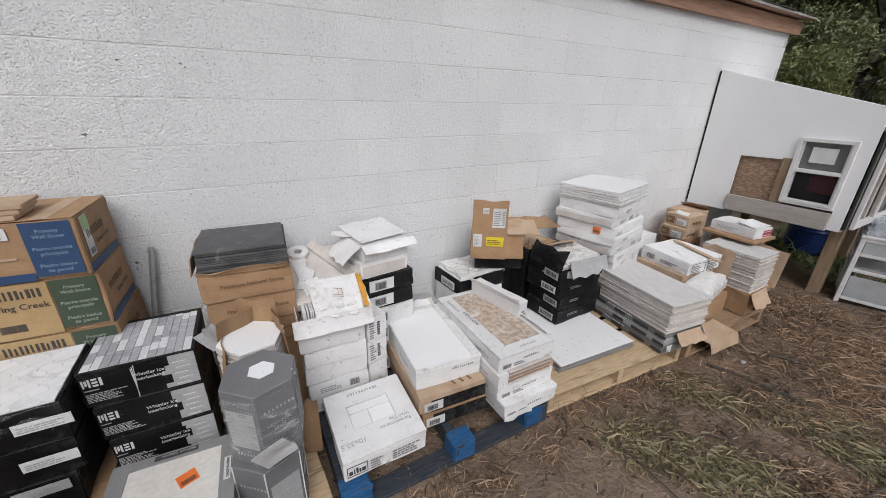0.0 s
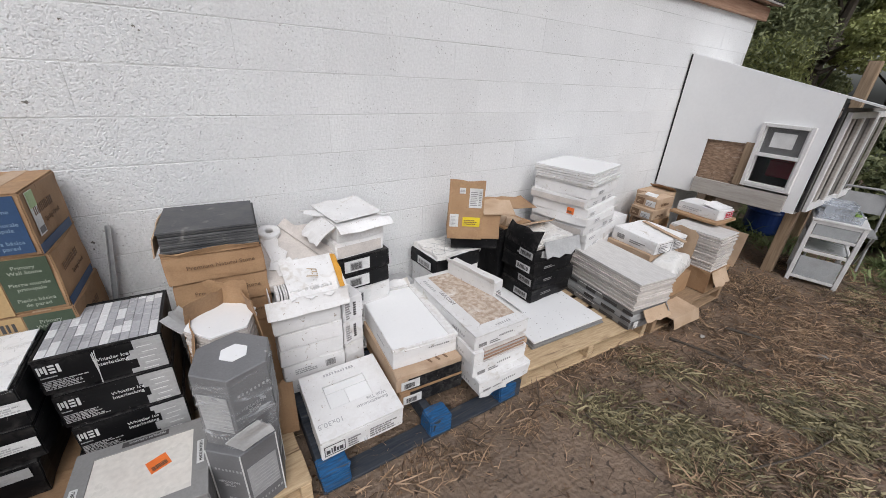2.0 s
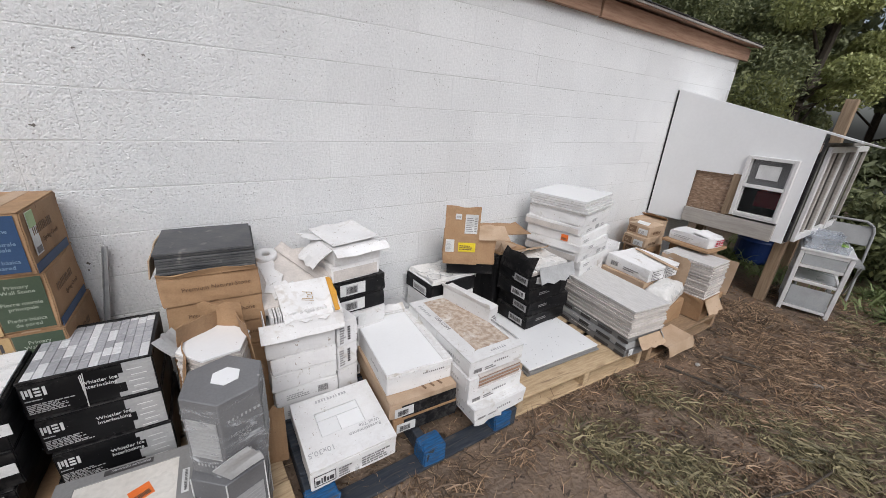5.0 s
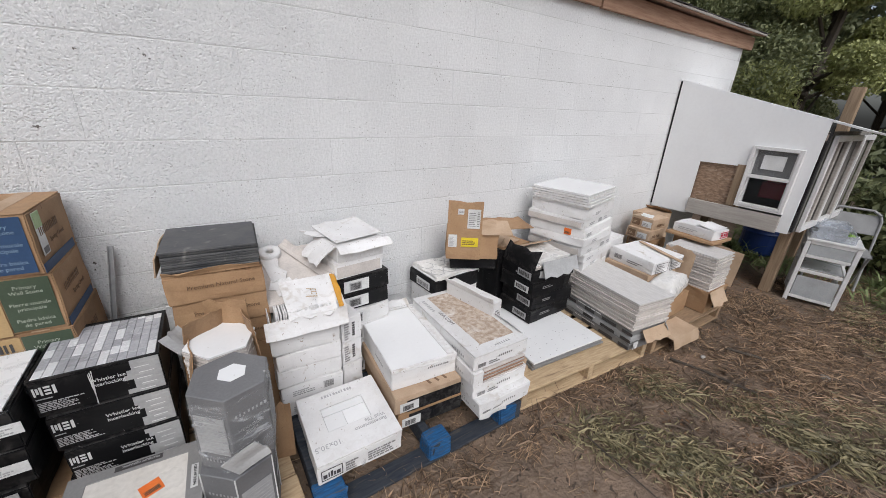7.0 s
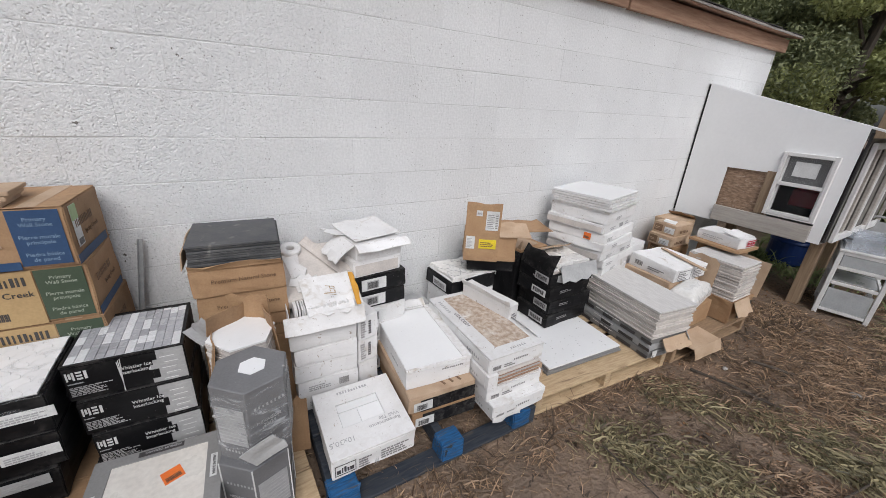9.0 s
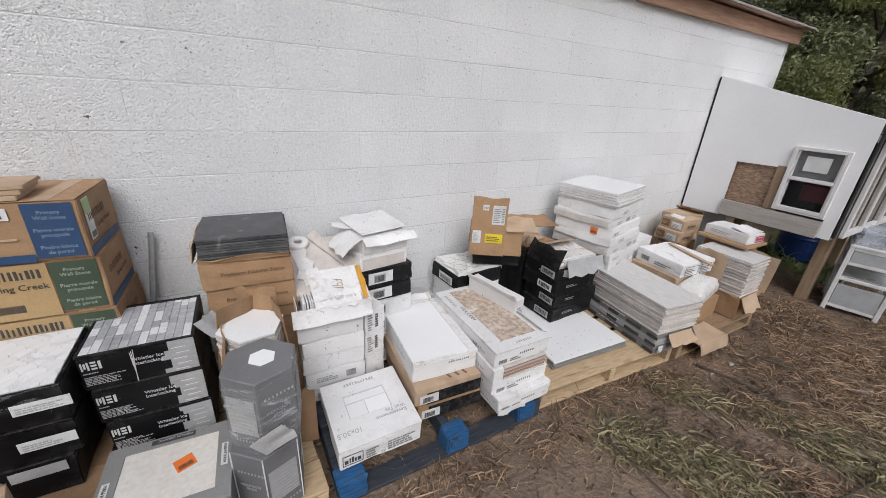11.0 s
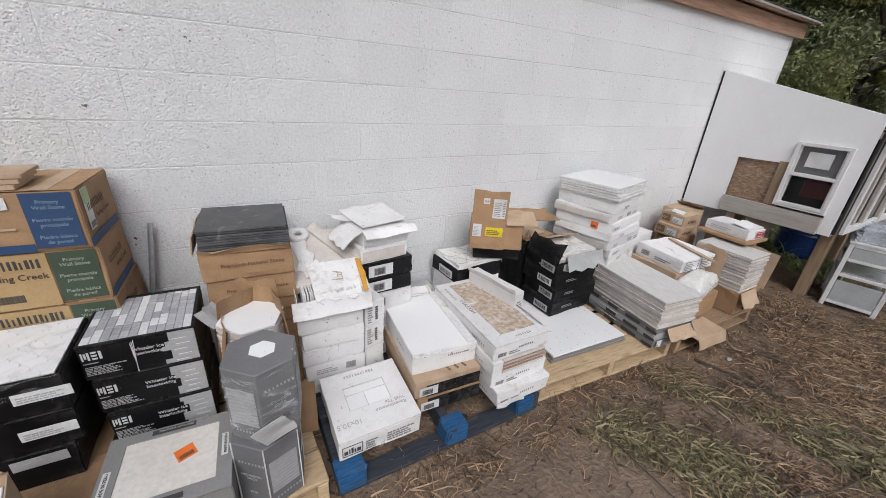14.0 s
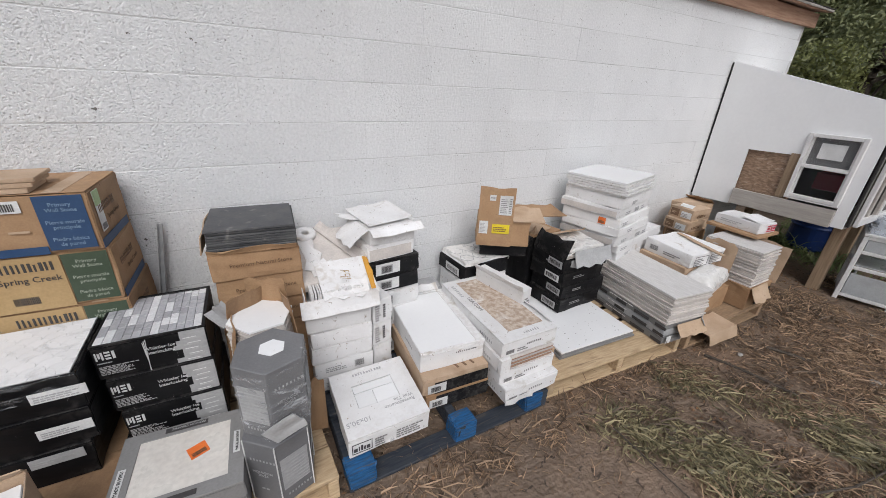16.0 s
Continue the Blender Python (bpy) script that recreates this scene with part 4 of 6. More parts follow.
# ---- interlocking mosaic boxes ----
carton((-0.43, -0.615), (-0.085, -0.63), 0.34, 0.137, 0.16, "card_black", "black tile box at the bottom of a stack", group="interlocking mosaic boxes")
for i in range(3):
    zz = 0.300 + 0.151 * i
    p0, p1 = (-0.432 + 0.012 * (2 - i), -0.612 - 0.012 * (2 - i)), (-0.078 + 0.006 * (2 - i), -0.632 - 0.010 * (2 - i))
    if i < 2:
        t, w, d, h = carton(p0, p1, 0.335, zz, 0.149, "card_black", "black mosaic tile box with white lettering", group="interlocking mosaic boxes", amp=0.002)
    else:
        t, w, d, h = window_box(p0, p1, 0.335, zz, 0.149, "card_black", "black mosaic box showing grey and white stone strips", (0.008, 0.012, 0.008, 0.02), "strip_b", group="interlocking mosaic boxes", amp=0.002)
        rnd = random.Random(4)
        for c in range(12):
            x, y = 0.010 + c * 0.0278, 0.009
            first = True
            while y < 0.313:
                l = rnd.choice((0.05, 0.075, 0.10)) if not first else rnd.uniform(0.03, 0.10)
                first = False
                l = min(l, 0.315 - y)
                if l > 0.012:
                    part("stone_strip", slab(0.0262, l - 0.0015, 0.006, x, y, h - 0.006, 0.0008), MAT["strip_a" if rnd.random() < 0.33 else "strip_b"], t)
                y += l
    # pale stone picture at the right end, with stepped edge
    rnd = random.Random(40 + i)
    bm = bmesh.new()
    for k in range(7):
        l = rnd.choice((0.085, 0.10, 0.11))
        slab(l, 0.0195, 0.0012, w - l - 0.004, 0.004 + 0.020 * k, 0, bm=bm)
    part("print_panel", bm, MAT["card_grey_pale"], t, "pale stone picture", face("front", w, d, h, 0, 0))
    lines(t, face("front", w, d, h, w - 0.082, 0.004, 0.003), [(0.012 * (k % 3), 0.0245 * k, 0.05, 0.006) for k in range(6)], "grey_print")
    lines(t, face("front", w, d, h, w - 0.080, 0.012, 0.003), [(0.01 * (k % 2), 0.0245 * k, 0.045, 0.003) for k in range(5)], "pale_print")
    g = lambda u, v: face("front", w, d, h, u, v, 0.0026)
    letters(t, g(0.150, 0.090), "Whistler Ice\nInterlocking", 0.0195, "pale_print")
    # maker's mark as plain shapes
    lines(t, g(0.010, 0.088), [(0.0, 0, 0.005, 0.033), (0.008, 0.008, 0.006, 0.022), (0.017, 0, 0.006, 0.033), (0.028, 0, 0.016, 0.007), (0.028, 0.013, 0.016, 0.007), (0.028, 0.026, 0.016, 0.007), (0.049, 0, 0.008, 0.033)], "pale_print")
    lines(t, g(0.010, 0.072), ribbon_text(0.045, 0.008, 1, i + 50, 0.8), "grey_print")
    lines(t, g(0.010, 0.022), ribbon_text(0.135, 0.040, 6, i + 60, 0.75), "grey_print")
    part("film", slab(0.0012, d, h * 0.95, -0.004, 0, 0.003), MAT["wrap"], t, "clear film")
# thin white strips paint the highlights along creases in the film
for k in range(5):
    part("film_crease", slab(0.0022, 0.0016, 0.06 + 0.012 * k, 0.148 + 0.004 * (k % 3), -0.0042, 0.13 - 0.026 * k), MAT["pale_print"], t, "pale strip painted as the glint on a film crease", pose(0, 0, -0.04, 0, 4 - 3 * (k % 3), 0))

# ---- grey boxes with cream tile, orange sticker ----
for i in range(2):
    carton((-0.425, -1.045), (-0.03, -1.075), 0.345, 0.137 + 0.082 * i, 0.080, "grey_board", "grey flat tile box", group="grey tile boxes")
t, w, d, h = window_box((-0.427, -1.048), (-0.028, -1.080), 0.345, 0.302, 0.080, "grey_board", "grey tile box with cream tile and orange sticker", (0.055, 0.05, 0.05, 0.045), "tile_cream", group="grey tile boxes")
m = face("top", w, d, h, 0, 0, 0.0008)
sticker(t, m @ pose(0.232, 0.155, -0.004, 0, 0, 24), 0.062, 0.058, "orange", "price_sticker", "bright orange sticker")
lines(t, m @ pose(0.236, 0.164, -0.002, 0, 0, 24), barcode(0.045, 0.018, 3), "brown_print")
sticker(t, m @ pose(0.012, 0.09, 0, 0, 0, 0), 0.022, 0.11, "pale_print")
letters(t, m @ pose(0.029, 0.097, 0.0005, 0, 0, 90), "MADE IN PERU", 0.0145, "dark_print")
sticker(t, m @ pose(w - 0.036, 0.13, 0, 0, 0, 0), 0.022, 0.10, "pale_print")
letters(t, m @ pose(w - 0.019, 0.137, 0.0005, 0, 0, 90), "MADE IN PERU", 0.0132, "dark_print")
lines(t, m @ pose(0.13, d - 0.032, 0, 0, 0, 0), [(0, 0, 0.14, 0.022)], "dark_print")
letters(t, m @ pose(0.262, d - 0.015, 0.001, 0, 0, 180), "PREMIUM CERAMIC", 0.013, "grey_print")
lines(t, m @ pose(0.10, 0.012, 0, 0, 0, 0), [(0, 0, 0.16, 0.02)], "dark_print")

# small open carton at the end of the pallet
m, w = edge((-0.78, -1.16), (-0.515, -1.10), 0.135)
t = thing("open_carton", m, "small open pale carton holding white tiles", "box")
tray_walls(t, w, 0.2, 0.43, "kraft_pale")
slabs(t, w - 0.03, 0.17, 16, 0.025, "tile_white", "tile_white", 5, 0.006, 0.003, pose(0.015, 0.015, 0))
flap(t, pose(w, 0.0, 0.428, 0, 0, 90) @ pose(0, 0, 0, -70, 0, 0), 0.2, 0.10, "card_white", -0.01, 0.01)
flap(t, pose(w, 0.2, 0.428, 0, 0, 180) @ pose(0, 0, 0, 40, 0, 0), w, 0.05, "kraft_pale", 0.01, 0.008)


# ---- hexagon boxes ----
def hexagon(r, rot=0.0, squash=1.0):
    return [(r * math.cos(math.tau * (i + 0.0) / 6 + rot), r * math.sin(math.tau * i / 6 + rot) * squash) for i in range(6)]


def hex_box(x, y, z, h, r, rot, label, top=True):
    t = thing("hexagon_box", pose(x, y, z, 0, 0, rot), label, "box", "hexagon tile boxes")
    part("body", prism(hexagon(r), h - 0.002, 0, 0.003), MAT["card_grey"], t)
    # pale printed side with tile picture, dark sides with bars of lettering
    for k in range(6):
        a = math.tau * (k + 0.5) / 6
        apo = r * math.cos(math.pi / 6)
        m = Matrix.Rotation(a, 4, "Z") @ Matrix.Translation((apo + 0.0022, 0, 0)) @ Matrix(((0, 0, 1, 0), (1, 0, 0, 0), (0, 1, 0, 0), (0, 0, 0, 1)))
        s = r / 2
        if k % 2 == 1:
            sticker(t, m @ Matrix.Translation((-s * 0.82, h * 0.25, 0)), s * 1.64, h * 0.5, "card_grey_pale", "print_panel")
            lines(t, m @ Matrix.Translation((-s * 0.8, h * 0.26, 0.001)), [(0, h * 0.46 * j / 9, s * 1.6, 0.003) for j in range(9)], "grey_print")
            lines(t, m @ Matrix.Translation((-s * 0.62, h * 0.13, 0)), wordmark(0.100, 0.010, 8, 8), "grey_print")
        else:
            lines(t, m @ Matrix.Translation((-s * 0.66, h * 0.72, 0)), wordmark(0.108, 0.010, 8, 8), "grey_print")
            letters(t, m @ Matrix.Translation((0, h * 0.52, 0)), "HEXAGON\n20x24", 0.017, "grey_print", "CENTER")
            lines(t, m @ Matrix.Translation((-s * 0.25, h * 0.24, 0)), [(0, 0, 0.012, 0.008), (0.018, 0, 0.012, 0.008)], "grey_print")
    if not top:
        for k in range(6):
            a = math.tau * k / 6
            part("edge_line", slab(0.004, 0.004, h - 0.004, r * 1.004 * math.cos(a) - 0.002, r * 1.004 * math.sin(a) - 0.002, 0.001), MAT["pale_print"], t, "white worn edge")
    if top:
        part("window_tile", prism(hexagon(r * 0.36), 0.002, h - 0.002), MAT["tile_white"], t, "white hexagon cut-out showing the tile", pose(0.01, 0.0, 0.001))
    return t


hb1 = hex_box(0.105, -0.935, 0.137, 0.320, 0.128, 78, "grey hexagonal tile box with torn raised flap", False)
fx, fy = Vector((0.034, 0.0, -0.064)), Vector((0.094, 0.0, 0.078))
fz = fx.cross(fy).normalized()
hinge = Matrix(((fx.x / fx.length, fy.x / fy.length, fz.x, 0.052), (0, 0, fz.y, -1.078), (fx.z / fx.length, fy.z / fy.length, fz.z, 0.560), (0, 0, 0, 1)))
flap(hb1, hb1.matrix_basis.inverted() @ hinge, 0.080, 0.125, "card_grey_pale", 0.01, 0.004, "torn pale grey flap")
hb2 = hex_box(0.122, -0.915, 0.460, 0.312, 0.131, 17, "grey hexagonal tile box wrapped in clear film")
part("film", prism(hexagon(0.1345), 0.30, -0.01), MAT["wrap_hazy"], hb2, "wrinkled clear stretch film")
hex_box(0.125, -0.63, 0.137, 0.30, 0.13, 10, "grey hexagonal tile box at the bottom of a stack", False)
t = thing("open_carton", pose(0.118, -0.635, 0.44), "torn open carton with a stack of white hexagon tiles", "box")
hexme, hexbody = mesh_of("tile", prism(hexagon(0.128), 0.0088, 0, 0.001), MAT["tile_white"]), mesh_of("tile", prism(hexagon(0.128), 0.0088, 0, 0.001), MAT["tile_edge"])
rnd = random.Random(3)
for i in range(31):
    part("tile", hexme if i == 30 else hexbody, None, t, "", pose(rnd.uniform(-.003, .003), rnd.uniform(-.003, .003), 0.01 * i, 0, 0, 8 + rnd.uniform(-1, 1)))
for k, (hh, rag, mt) in enumerate(((0.385, 0.008, "kraft"), (0.425, 0.010, "kraft"), (0.40, 0.010, "kraft"), (0.32, 0.012, "kraft"))):
    a = (8, 62, 122, 182)[k]
    flap(t, pose(0, 0, -0.002, 0, 0, a) @ pose(0.122, -0.075, 0, 0, 0, 90) @ pose(0, -0.012, 0, 86 if k != 2 else 82, 0, 0), 0.165, hh, mt, -0.012, rag, "torn brown card side")
flap(t, pose(-0.135, -0.02, 0.29, 0, 0, 55) @ pose(0, 0, 0, 35, 0, 0), 0.10, 0.09, "card_grey_pale", 0.01, 0.008, "grey torn flap")

t = thing("card_sheet", pose(0.245, -0.76, 0.137, 0, 0, -12), "torn brown card standing beside hexagon boxes", "card")
flap(t, pose(0, 0, 0) @ pose(0, 0, 0, 84, 0, 0), 0.075, 0.30, "kraft", 0.02, 0.02, "torn card", "sheet")

# ---- brown stone cartons with dark slate ----
for i in range(4):
    zz = (0.137, 0.563, 0.692, 0.820)[i]
    hh = (0.424, 0.127, 0.126, 0.126)[i]
    off = (0.0, 0.006, 0.004, -0.002)[i]
    t, w, d, h = carton((-0.035 + off, -0.400 - 0.008 * i), (0.330 + off, -0.450), 0.335, zz, hh, "kraft", "brown natural stone carton", name="stone_carton", group="natural stone cartons")
    if i == 0:
        continue
    letters(t, face("front", w, d, h, 0.075, 0.062), "Premium Natural Stone", 0.0265, "brown_print")
m, w = edge((-0.045, -0.408), (0.328, -0.447), 0.9475)
t = thing("slate_stack", m, "stack of dark slate tiles in a torn carton", "tile")
slabs(t, w - 0.02, 0.325, 9, 0.0115, "slate", "slate", 6, 0.0, 0.005, pose(0.012, 0.005, 0))
part("card_side", flap_mesh(0.33, 0.085, 0.005, 0.0, 0.006), MAT["kraft_pale"], t, "pale card side", pose(-0.010, 0.335, 0, 0, 0, -90) @ pose(0, 0, 0, 84, 0, 0))
part("card_front", flap_mesh(w - 0.02, 0.022, 0.004, 0.01, 0.012), MAT["kraft"], t, "torn card front", pose(0.01, -0.008, 0.0, 0, 0, 0) @ pose(0, 0, 0, 94, 0, 0))

# ---- white boxes with torn lid ----
for i in range(5):
    zz = 0.137 + 0.098 * i
    p0, p1 = (0.318 - 0.004 * i + 0.006 * (i % 2), -0.548 - 0.004 * i), (0.622 - 0.002 * i, -0.562 - 0.004 * i)
    t, w, d, h = carton(p0, p1, 0.40, zz, 0.0965, "card_white", "scuffed white tile box in a stack", group="white tile boxes", amp=0.004)
    if i in (0, 1):
        lines(t, face("front", w, d, h, w - 0.10, 0.025), barcode(0.05, 0.04, i + 70), "mid_print")
        lines(t, face("front", w, d, h, 0.05, 0.03), ribbon_text(0.12, 0.035, 3, i + 3), "grey_print")
for i in range(2):
    m, w = edge((0.632, -0.545 - 0.01 * i), (0.748, -0.520 - 0.01 * i), 0.335 + 0.142 * i)
    t = thing("tile_box", m, "small white box standing on end with printed label", "box", "white tile boxes")
    part("body", soft_box(w, 0.30, 0.14, 0.003), MAT["card_white"], t)
    lines(t, face("front", w, 0.30, 0.14, 0.012, 0.02), ribbon_text(0.035, 0.10, 7, 80 + i), "mid_print")
    lines(t, face("front", w, 0.30, 0.14, 0.058, 0.03) @ pose(0, 0, 0), [(0, 0.014 * k, 0.016, 0.009) for k in range(6)], "dark_print")
carton((0.635, -0.545), (0.75, -0.520), 0.30, 0.137, 0.196, "card_white", "small white box at the bottom of a stack", group="white tile boxes")
m, w = edge((0.308, -0.555), (0.618, -0.575), 0.629)
t = thing("open_carton", m, "open white box of tiles with torn printed lid", "box")
part("bottom", slab(w - 0.01, 0.52, 0.004, 0.005, 0, 0.0), MAT["card_white"], t)
for x in (0.0, w - 0.004):
    part("wall_panel", slab(0.004, 0.52, 0.10, x, 0, 0.0, 0.001), MAT["card_white"], t)
part("wall_panel", slab(w - 0.01, 0.004, 0.10, 0.005, 0.517, 0, 0.001), MAT["card_white"], t)
rnd = random.Random(12)
up = mesh_of("tile", slab(0.0075, 0.10, 0.095, 0, 0, 0, 0.001), MAT["card_white"])
for k in range(24):
    part("tile", up, None, t, "", pose(0.03 + 0.0105 * k, 0.02 + rnd.uniform(0, 0.008), 0.005, 0, rnd.uniform(-2, 2), 0))
RISE = pose(0.012, 0.125, 0.055, 17, 0, 0)
part("filler", soft_box(w - 0.03, 0.43, 0.05, 0.004, 4, 0.003), MAT["tile_edge"], t, "beige card insert rising to the back", RISE)
flap(t, pose(-0.022, -0.004, 0.080, 0, 0, 0) @ pose(0, 0, 0, -103, 0, 0), w + 0.06, 0.085, "card_white", -0.012, 0.010, "white front flap folded down")
lid = flap(t, pose(0.075, 0.20, 0.170, 0, 0, 3) @ pose(0, 0, 0, 196, 0, 0), 0.265, 0.235, "card_white", 0.035, 0.022, "torn white lid with orange edge", "lid")
lines(t, pose(0.225, 0.035, 0.140, 0, 0, 0) @ pose(0, 0, 0, 12, 0, 84), [(0.0, 0, 0.004, 0.055), (0.016, 0, 0.004, 0.05), (0.03, 0, 0.016, 0.004), (0.03, 0.022, 0.016, 0.004), (0.056, 0, 0.004, 0.024), (0.071, 0, 0.016, 0.004), (0.071, 0.022, 0.016, 0.004), (0.085, 0.0, 0.004, 0.045), (0.1, 0, 0.018, 0.004)], "tan_print")
flap(t, pose(0.322, 0.205, 0.168, 0, 0, -94) @ pose(0, 0, 0, -8, 14, 0), 0.25, 0.026, "amber", 0.006, 0.006, "orange printed edge", thick=0.003)
flap(t, RISE @ pose(0.115, 0.43, 0.060, 0, 0, -62) @ pose(0, 0, 0, 16, 0, 0), 0.40, 0.055, "tile_edge", 0.014, 0.012, "pinkish card strip along the edge")
flap(t, RISE @ pose(0.015, 0.34, 0.054, 0, 0, -82) @ pose(0, 0, 0, 3, 0, 0), 0.30, 0.075, "card_white", 0.008, 0.02, "white torn flap")
flap(t, RISE @ pose(0.02, 0.10, 0.056, 0, 0, -20) @ pose(0, 0, 0, 10, 0, 0), 0.12, 0.06, "card_white", 0.01, 0.02, "white torn scrap")
roll = thing("tape_roll", m @ RISE @ pose(0.065, 0.372, 0.053), "white roll of tape lying on a box", "tape")
bm = bmesh.new()
ro = [(0.052, 0.0), (0.055, 0.006), (0.055, 0.026), (0.05, 0.03), (0.022, 0.03), (0.02, 0.026), (0.02, 0.0)]
rr = [[bm.verts.new((r * math.cos(i * math.tau / 28), r * math.sin(i * math.tau / 28), z)) for i in range(28)] for r, z in ro]
for a, b in zip(rr, rr[1:] + rr[:1]):
    for i in range(28):
        bm.faces.new((a[i], a[(i + 1) % 28], b[(i + 1) % 28], b[i]))
part("roll", bm, MAT["card_white"], roll, smooth=True)

# ---- black boxes under open white ones at the wall ----
for i in range(6):
    zz = 0.137 + 0.0985 * i if i < 4 else (0.566 + 0.0985 * (i - 4))
    if i < 4:
        zz = 0.137 + 0.107 * i
    hh = 0.1055 if i < 4 else 0.097
    t, w, d, h = carton((0.672 + 0.005 * (i % 2), -0.405), (0.972 + 0.005 * (i % 2), -0.385), 0.33, zz, hh, "card_black" if i > 3 else "card_white", ("black" if i > 3 else "white") + " tile box with white barcode label", group="boxes in the stack at the wall")
    sticker(t, face("front", w, d, h, 0.03, 0.014), 0.145, h - 0.03, "pale_print")
    lines(t, face("front", w, d, h, 0.06, 0.022, 0.004), [(0, 0, 0.07, h - 0.05)], "grey_print")
    lines(t, face("front", w, d, h, 0.066, 0.026, 0.0052), barcode(0.058, h - 0.06, i), "dark_print")
for i in range(2):
    t, w, d, h = carton((0.668 + 0.012 * i, -0.395), (0.952 + 0.006 * i, -0.365), 0.30, 0.7615 + 0.093 * i, 0.092, "card_white", "white tile box with pale sides", group="open white boxes")
    sticker(t, face("front", w, d, h, 0.01, 0.008), w - 0.03, h - 0.03, "tile_edge" if i == 0 else "card_white", "print_panel")
flap(t, pose(0.0, 0.0, h + 0.004, 0, 0, 0) @ pose(0, 0, 0, 198, 0, 0), w + 0.03, 0.055, "card_white", 0.015, 0.006, "white flap folded over the front")
flap(t, pose(w + 0.02, 0.02, h + 0.012, 0, 0, 0) @ pose(0, 0, 0, 4, 0, 4), w * 0.98, 0.28, "card_white", 0.008, 0.01, "white lid flap", "lid").matrix_basis = pose(0.012, 0.02, h + 0.012, 1.5, -1.5, 3)
flap(t, pose(-0.002, 0.0, h, 0, 0, 90) @ pose(0, 0, 0, -24, 0, 0), 0.20, 0.13, "card_white", -0.03, 0.01, "white side flap hanging out")
flap(t, pose(0.03, 0.16, h + 0.004, 0, 0, 98) @ pose(0, 0, 0, 6, 0, 0), 0.12, 0.10, "card_white", 0.01, 0.01, "white side flap sticking out")

# ---- wall tile box lying tilted at the front of the blue pallet ----
m, w = edge((0.357, -0.990), (0.738, -1.003), 0.143)
t = thing("tile_box", m @ pose(0, 0, 0, 4.5, -1, 0), "white wall tile box with cut-out, lying tilted", "box")
d, h = 0.378, 0.118
part("body", soft_box(w, d, h - 0.008, 0.003), MAT["card_white"], t)
part("lid", ring_frame(w, d, 0.010, 0.085, 0.095, 0.14, 0.10, h - 0.009), MAT["card_white"], t)
for a in ((0.088, 0.143, 0.085, 0.085), (0.176, 0.143, 0.108, 0.085), (0.088, 0.231, 0.197, 0.042)):
    part("tile", slab(a[2], a[3], 0.006, a[0], a[1], h - 0.0085, 0.001), MAT["tile_white"], t)
top = lambda u, v, r=0: face("top", w, d, h, u, v, 0.0012) @ pose(0, 0, 0, 0, 0, r)
letters(t, top(0.345, 0.105, 180), "Revestimiento\nWall Tile", 0.026, "grey_print")
letters(t, top(0.125, 0.085, 180), "10x30,5", 0.036, "grey_print")
lines(t, top(0.11, d - 0.045), wordmark(0.154, 0.015, 11, 11), "grey_print")
fr = lambda u, v: face("front", w, d, h, u, v)
lines(t, fr(0.012, 0.022), [(0, 0, 0.09, 0.003), (0, 0.060, 0.09, 0.003), (0, 0, 0.003, 0.06), (0.087, 0, 0.003, 0.06)], "dark_print")
lines(t, fr(0.020, 0.034), [(0.0, 0, 0.016, 0.022), (0.021, 0, 0.005, 0.03), (0.031, 0, 0.009, 0.034), (0.044, 0, 0.008, 0.022), (0.056, 0, 0.016, 0.022)], "dark_print")
lines(t, fr(0.115, 0.022), ribbon_text(0.07, 0.062, 4, 5), "mid_print")
lines(t, fr(0.215, 0.022), ribbon_text(0.15, 0.062, 4, 6), "mid_print")
part("film", slab(0.02, 0.09, 0.0012, 0.185, -0.0055, 0.0), MAT["wrap"], t, "strip of clear film", face("front", 0, 0, 0, 0, 0, 0.001))
prop = thing("card_sheet", pose(0.42, -0.74, 0.135), "folded wet card under a tilted box", "card")
part("sheet", soft_box(0.26, 0.10, 0.022, 0.003, 3, 0.003), MAT["kraft"], prop)

# ---- brown and black cartons with the white tile tray on top ----
for i in range(2):
    p0, p1 = (0.755 + 0.012 * (1 - i), -0.905), (1.122 + 0.008 * (1 - i), -0.935)
    t, w, d, h = carton(p0, p1, 0.60, 0.137 + 0.0995 * i, 0.098, "kraft_pale" if i else "kraft", "brown tile carton with black end and white label", group="brown cartons under a tray")
    sticker(t, face("front", w, d, h, 0.06, 0.004), w - 0.064, h - 0.018 - 0.01 * i, "card_black", "print_panel", "black printed end")
    sticker(t, face("front", w, d, h, 0.022, 0.014, 0.0045), 0.10, 0.052, "pale_print")
    lines(t, face("front", w, d, h, 0.038, 0.022, 0.0058), barcode(0.055, 0.03, i + 50), "dark_print")
    for x in (0.20, 0.245, 0.29):
        lines(t, face("top", w, d, h, x, 0.03, 0.0012) @ pose(0, 0, 0, 0, 0, 20), [(0, 0, 0.012, 0.05)], "brown_print")
m, w = edge((0.766, -0.845), (1.122, -0.880), 0.336)
t = thing("tile_box", m, "white open tray of large white tile", "box")
d, h = 0.55, 0.118
part("body", soft_box(w, d, h - 0.014, 0.003), MAT["card_white"], t)
part("tile", slab(w - 0.05, d - 0.035, 0.010, 0.006, 0.016, h - 0.0155, 0.0015), MAT["tile_white"], t)
part("lip", slab(w, 0.012, 0.014, 0, 0, h - 0.0145, 0.001), MAT["card_white"], t)
part("lip", slab(0.004, d - 0.015, 0.012, 0, 0.013, h - 0.0145, 0.001), MAT["card_white"], t)
part("lip", slab(w, 0.012, 0.014, 0, d - 0.012, h - 0.0145, 0.001), MAT["card_white"], t)
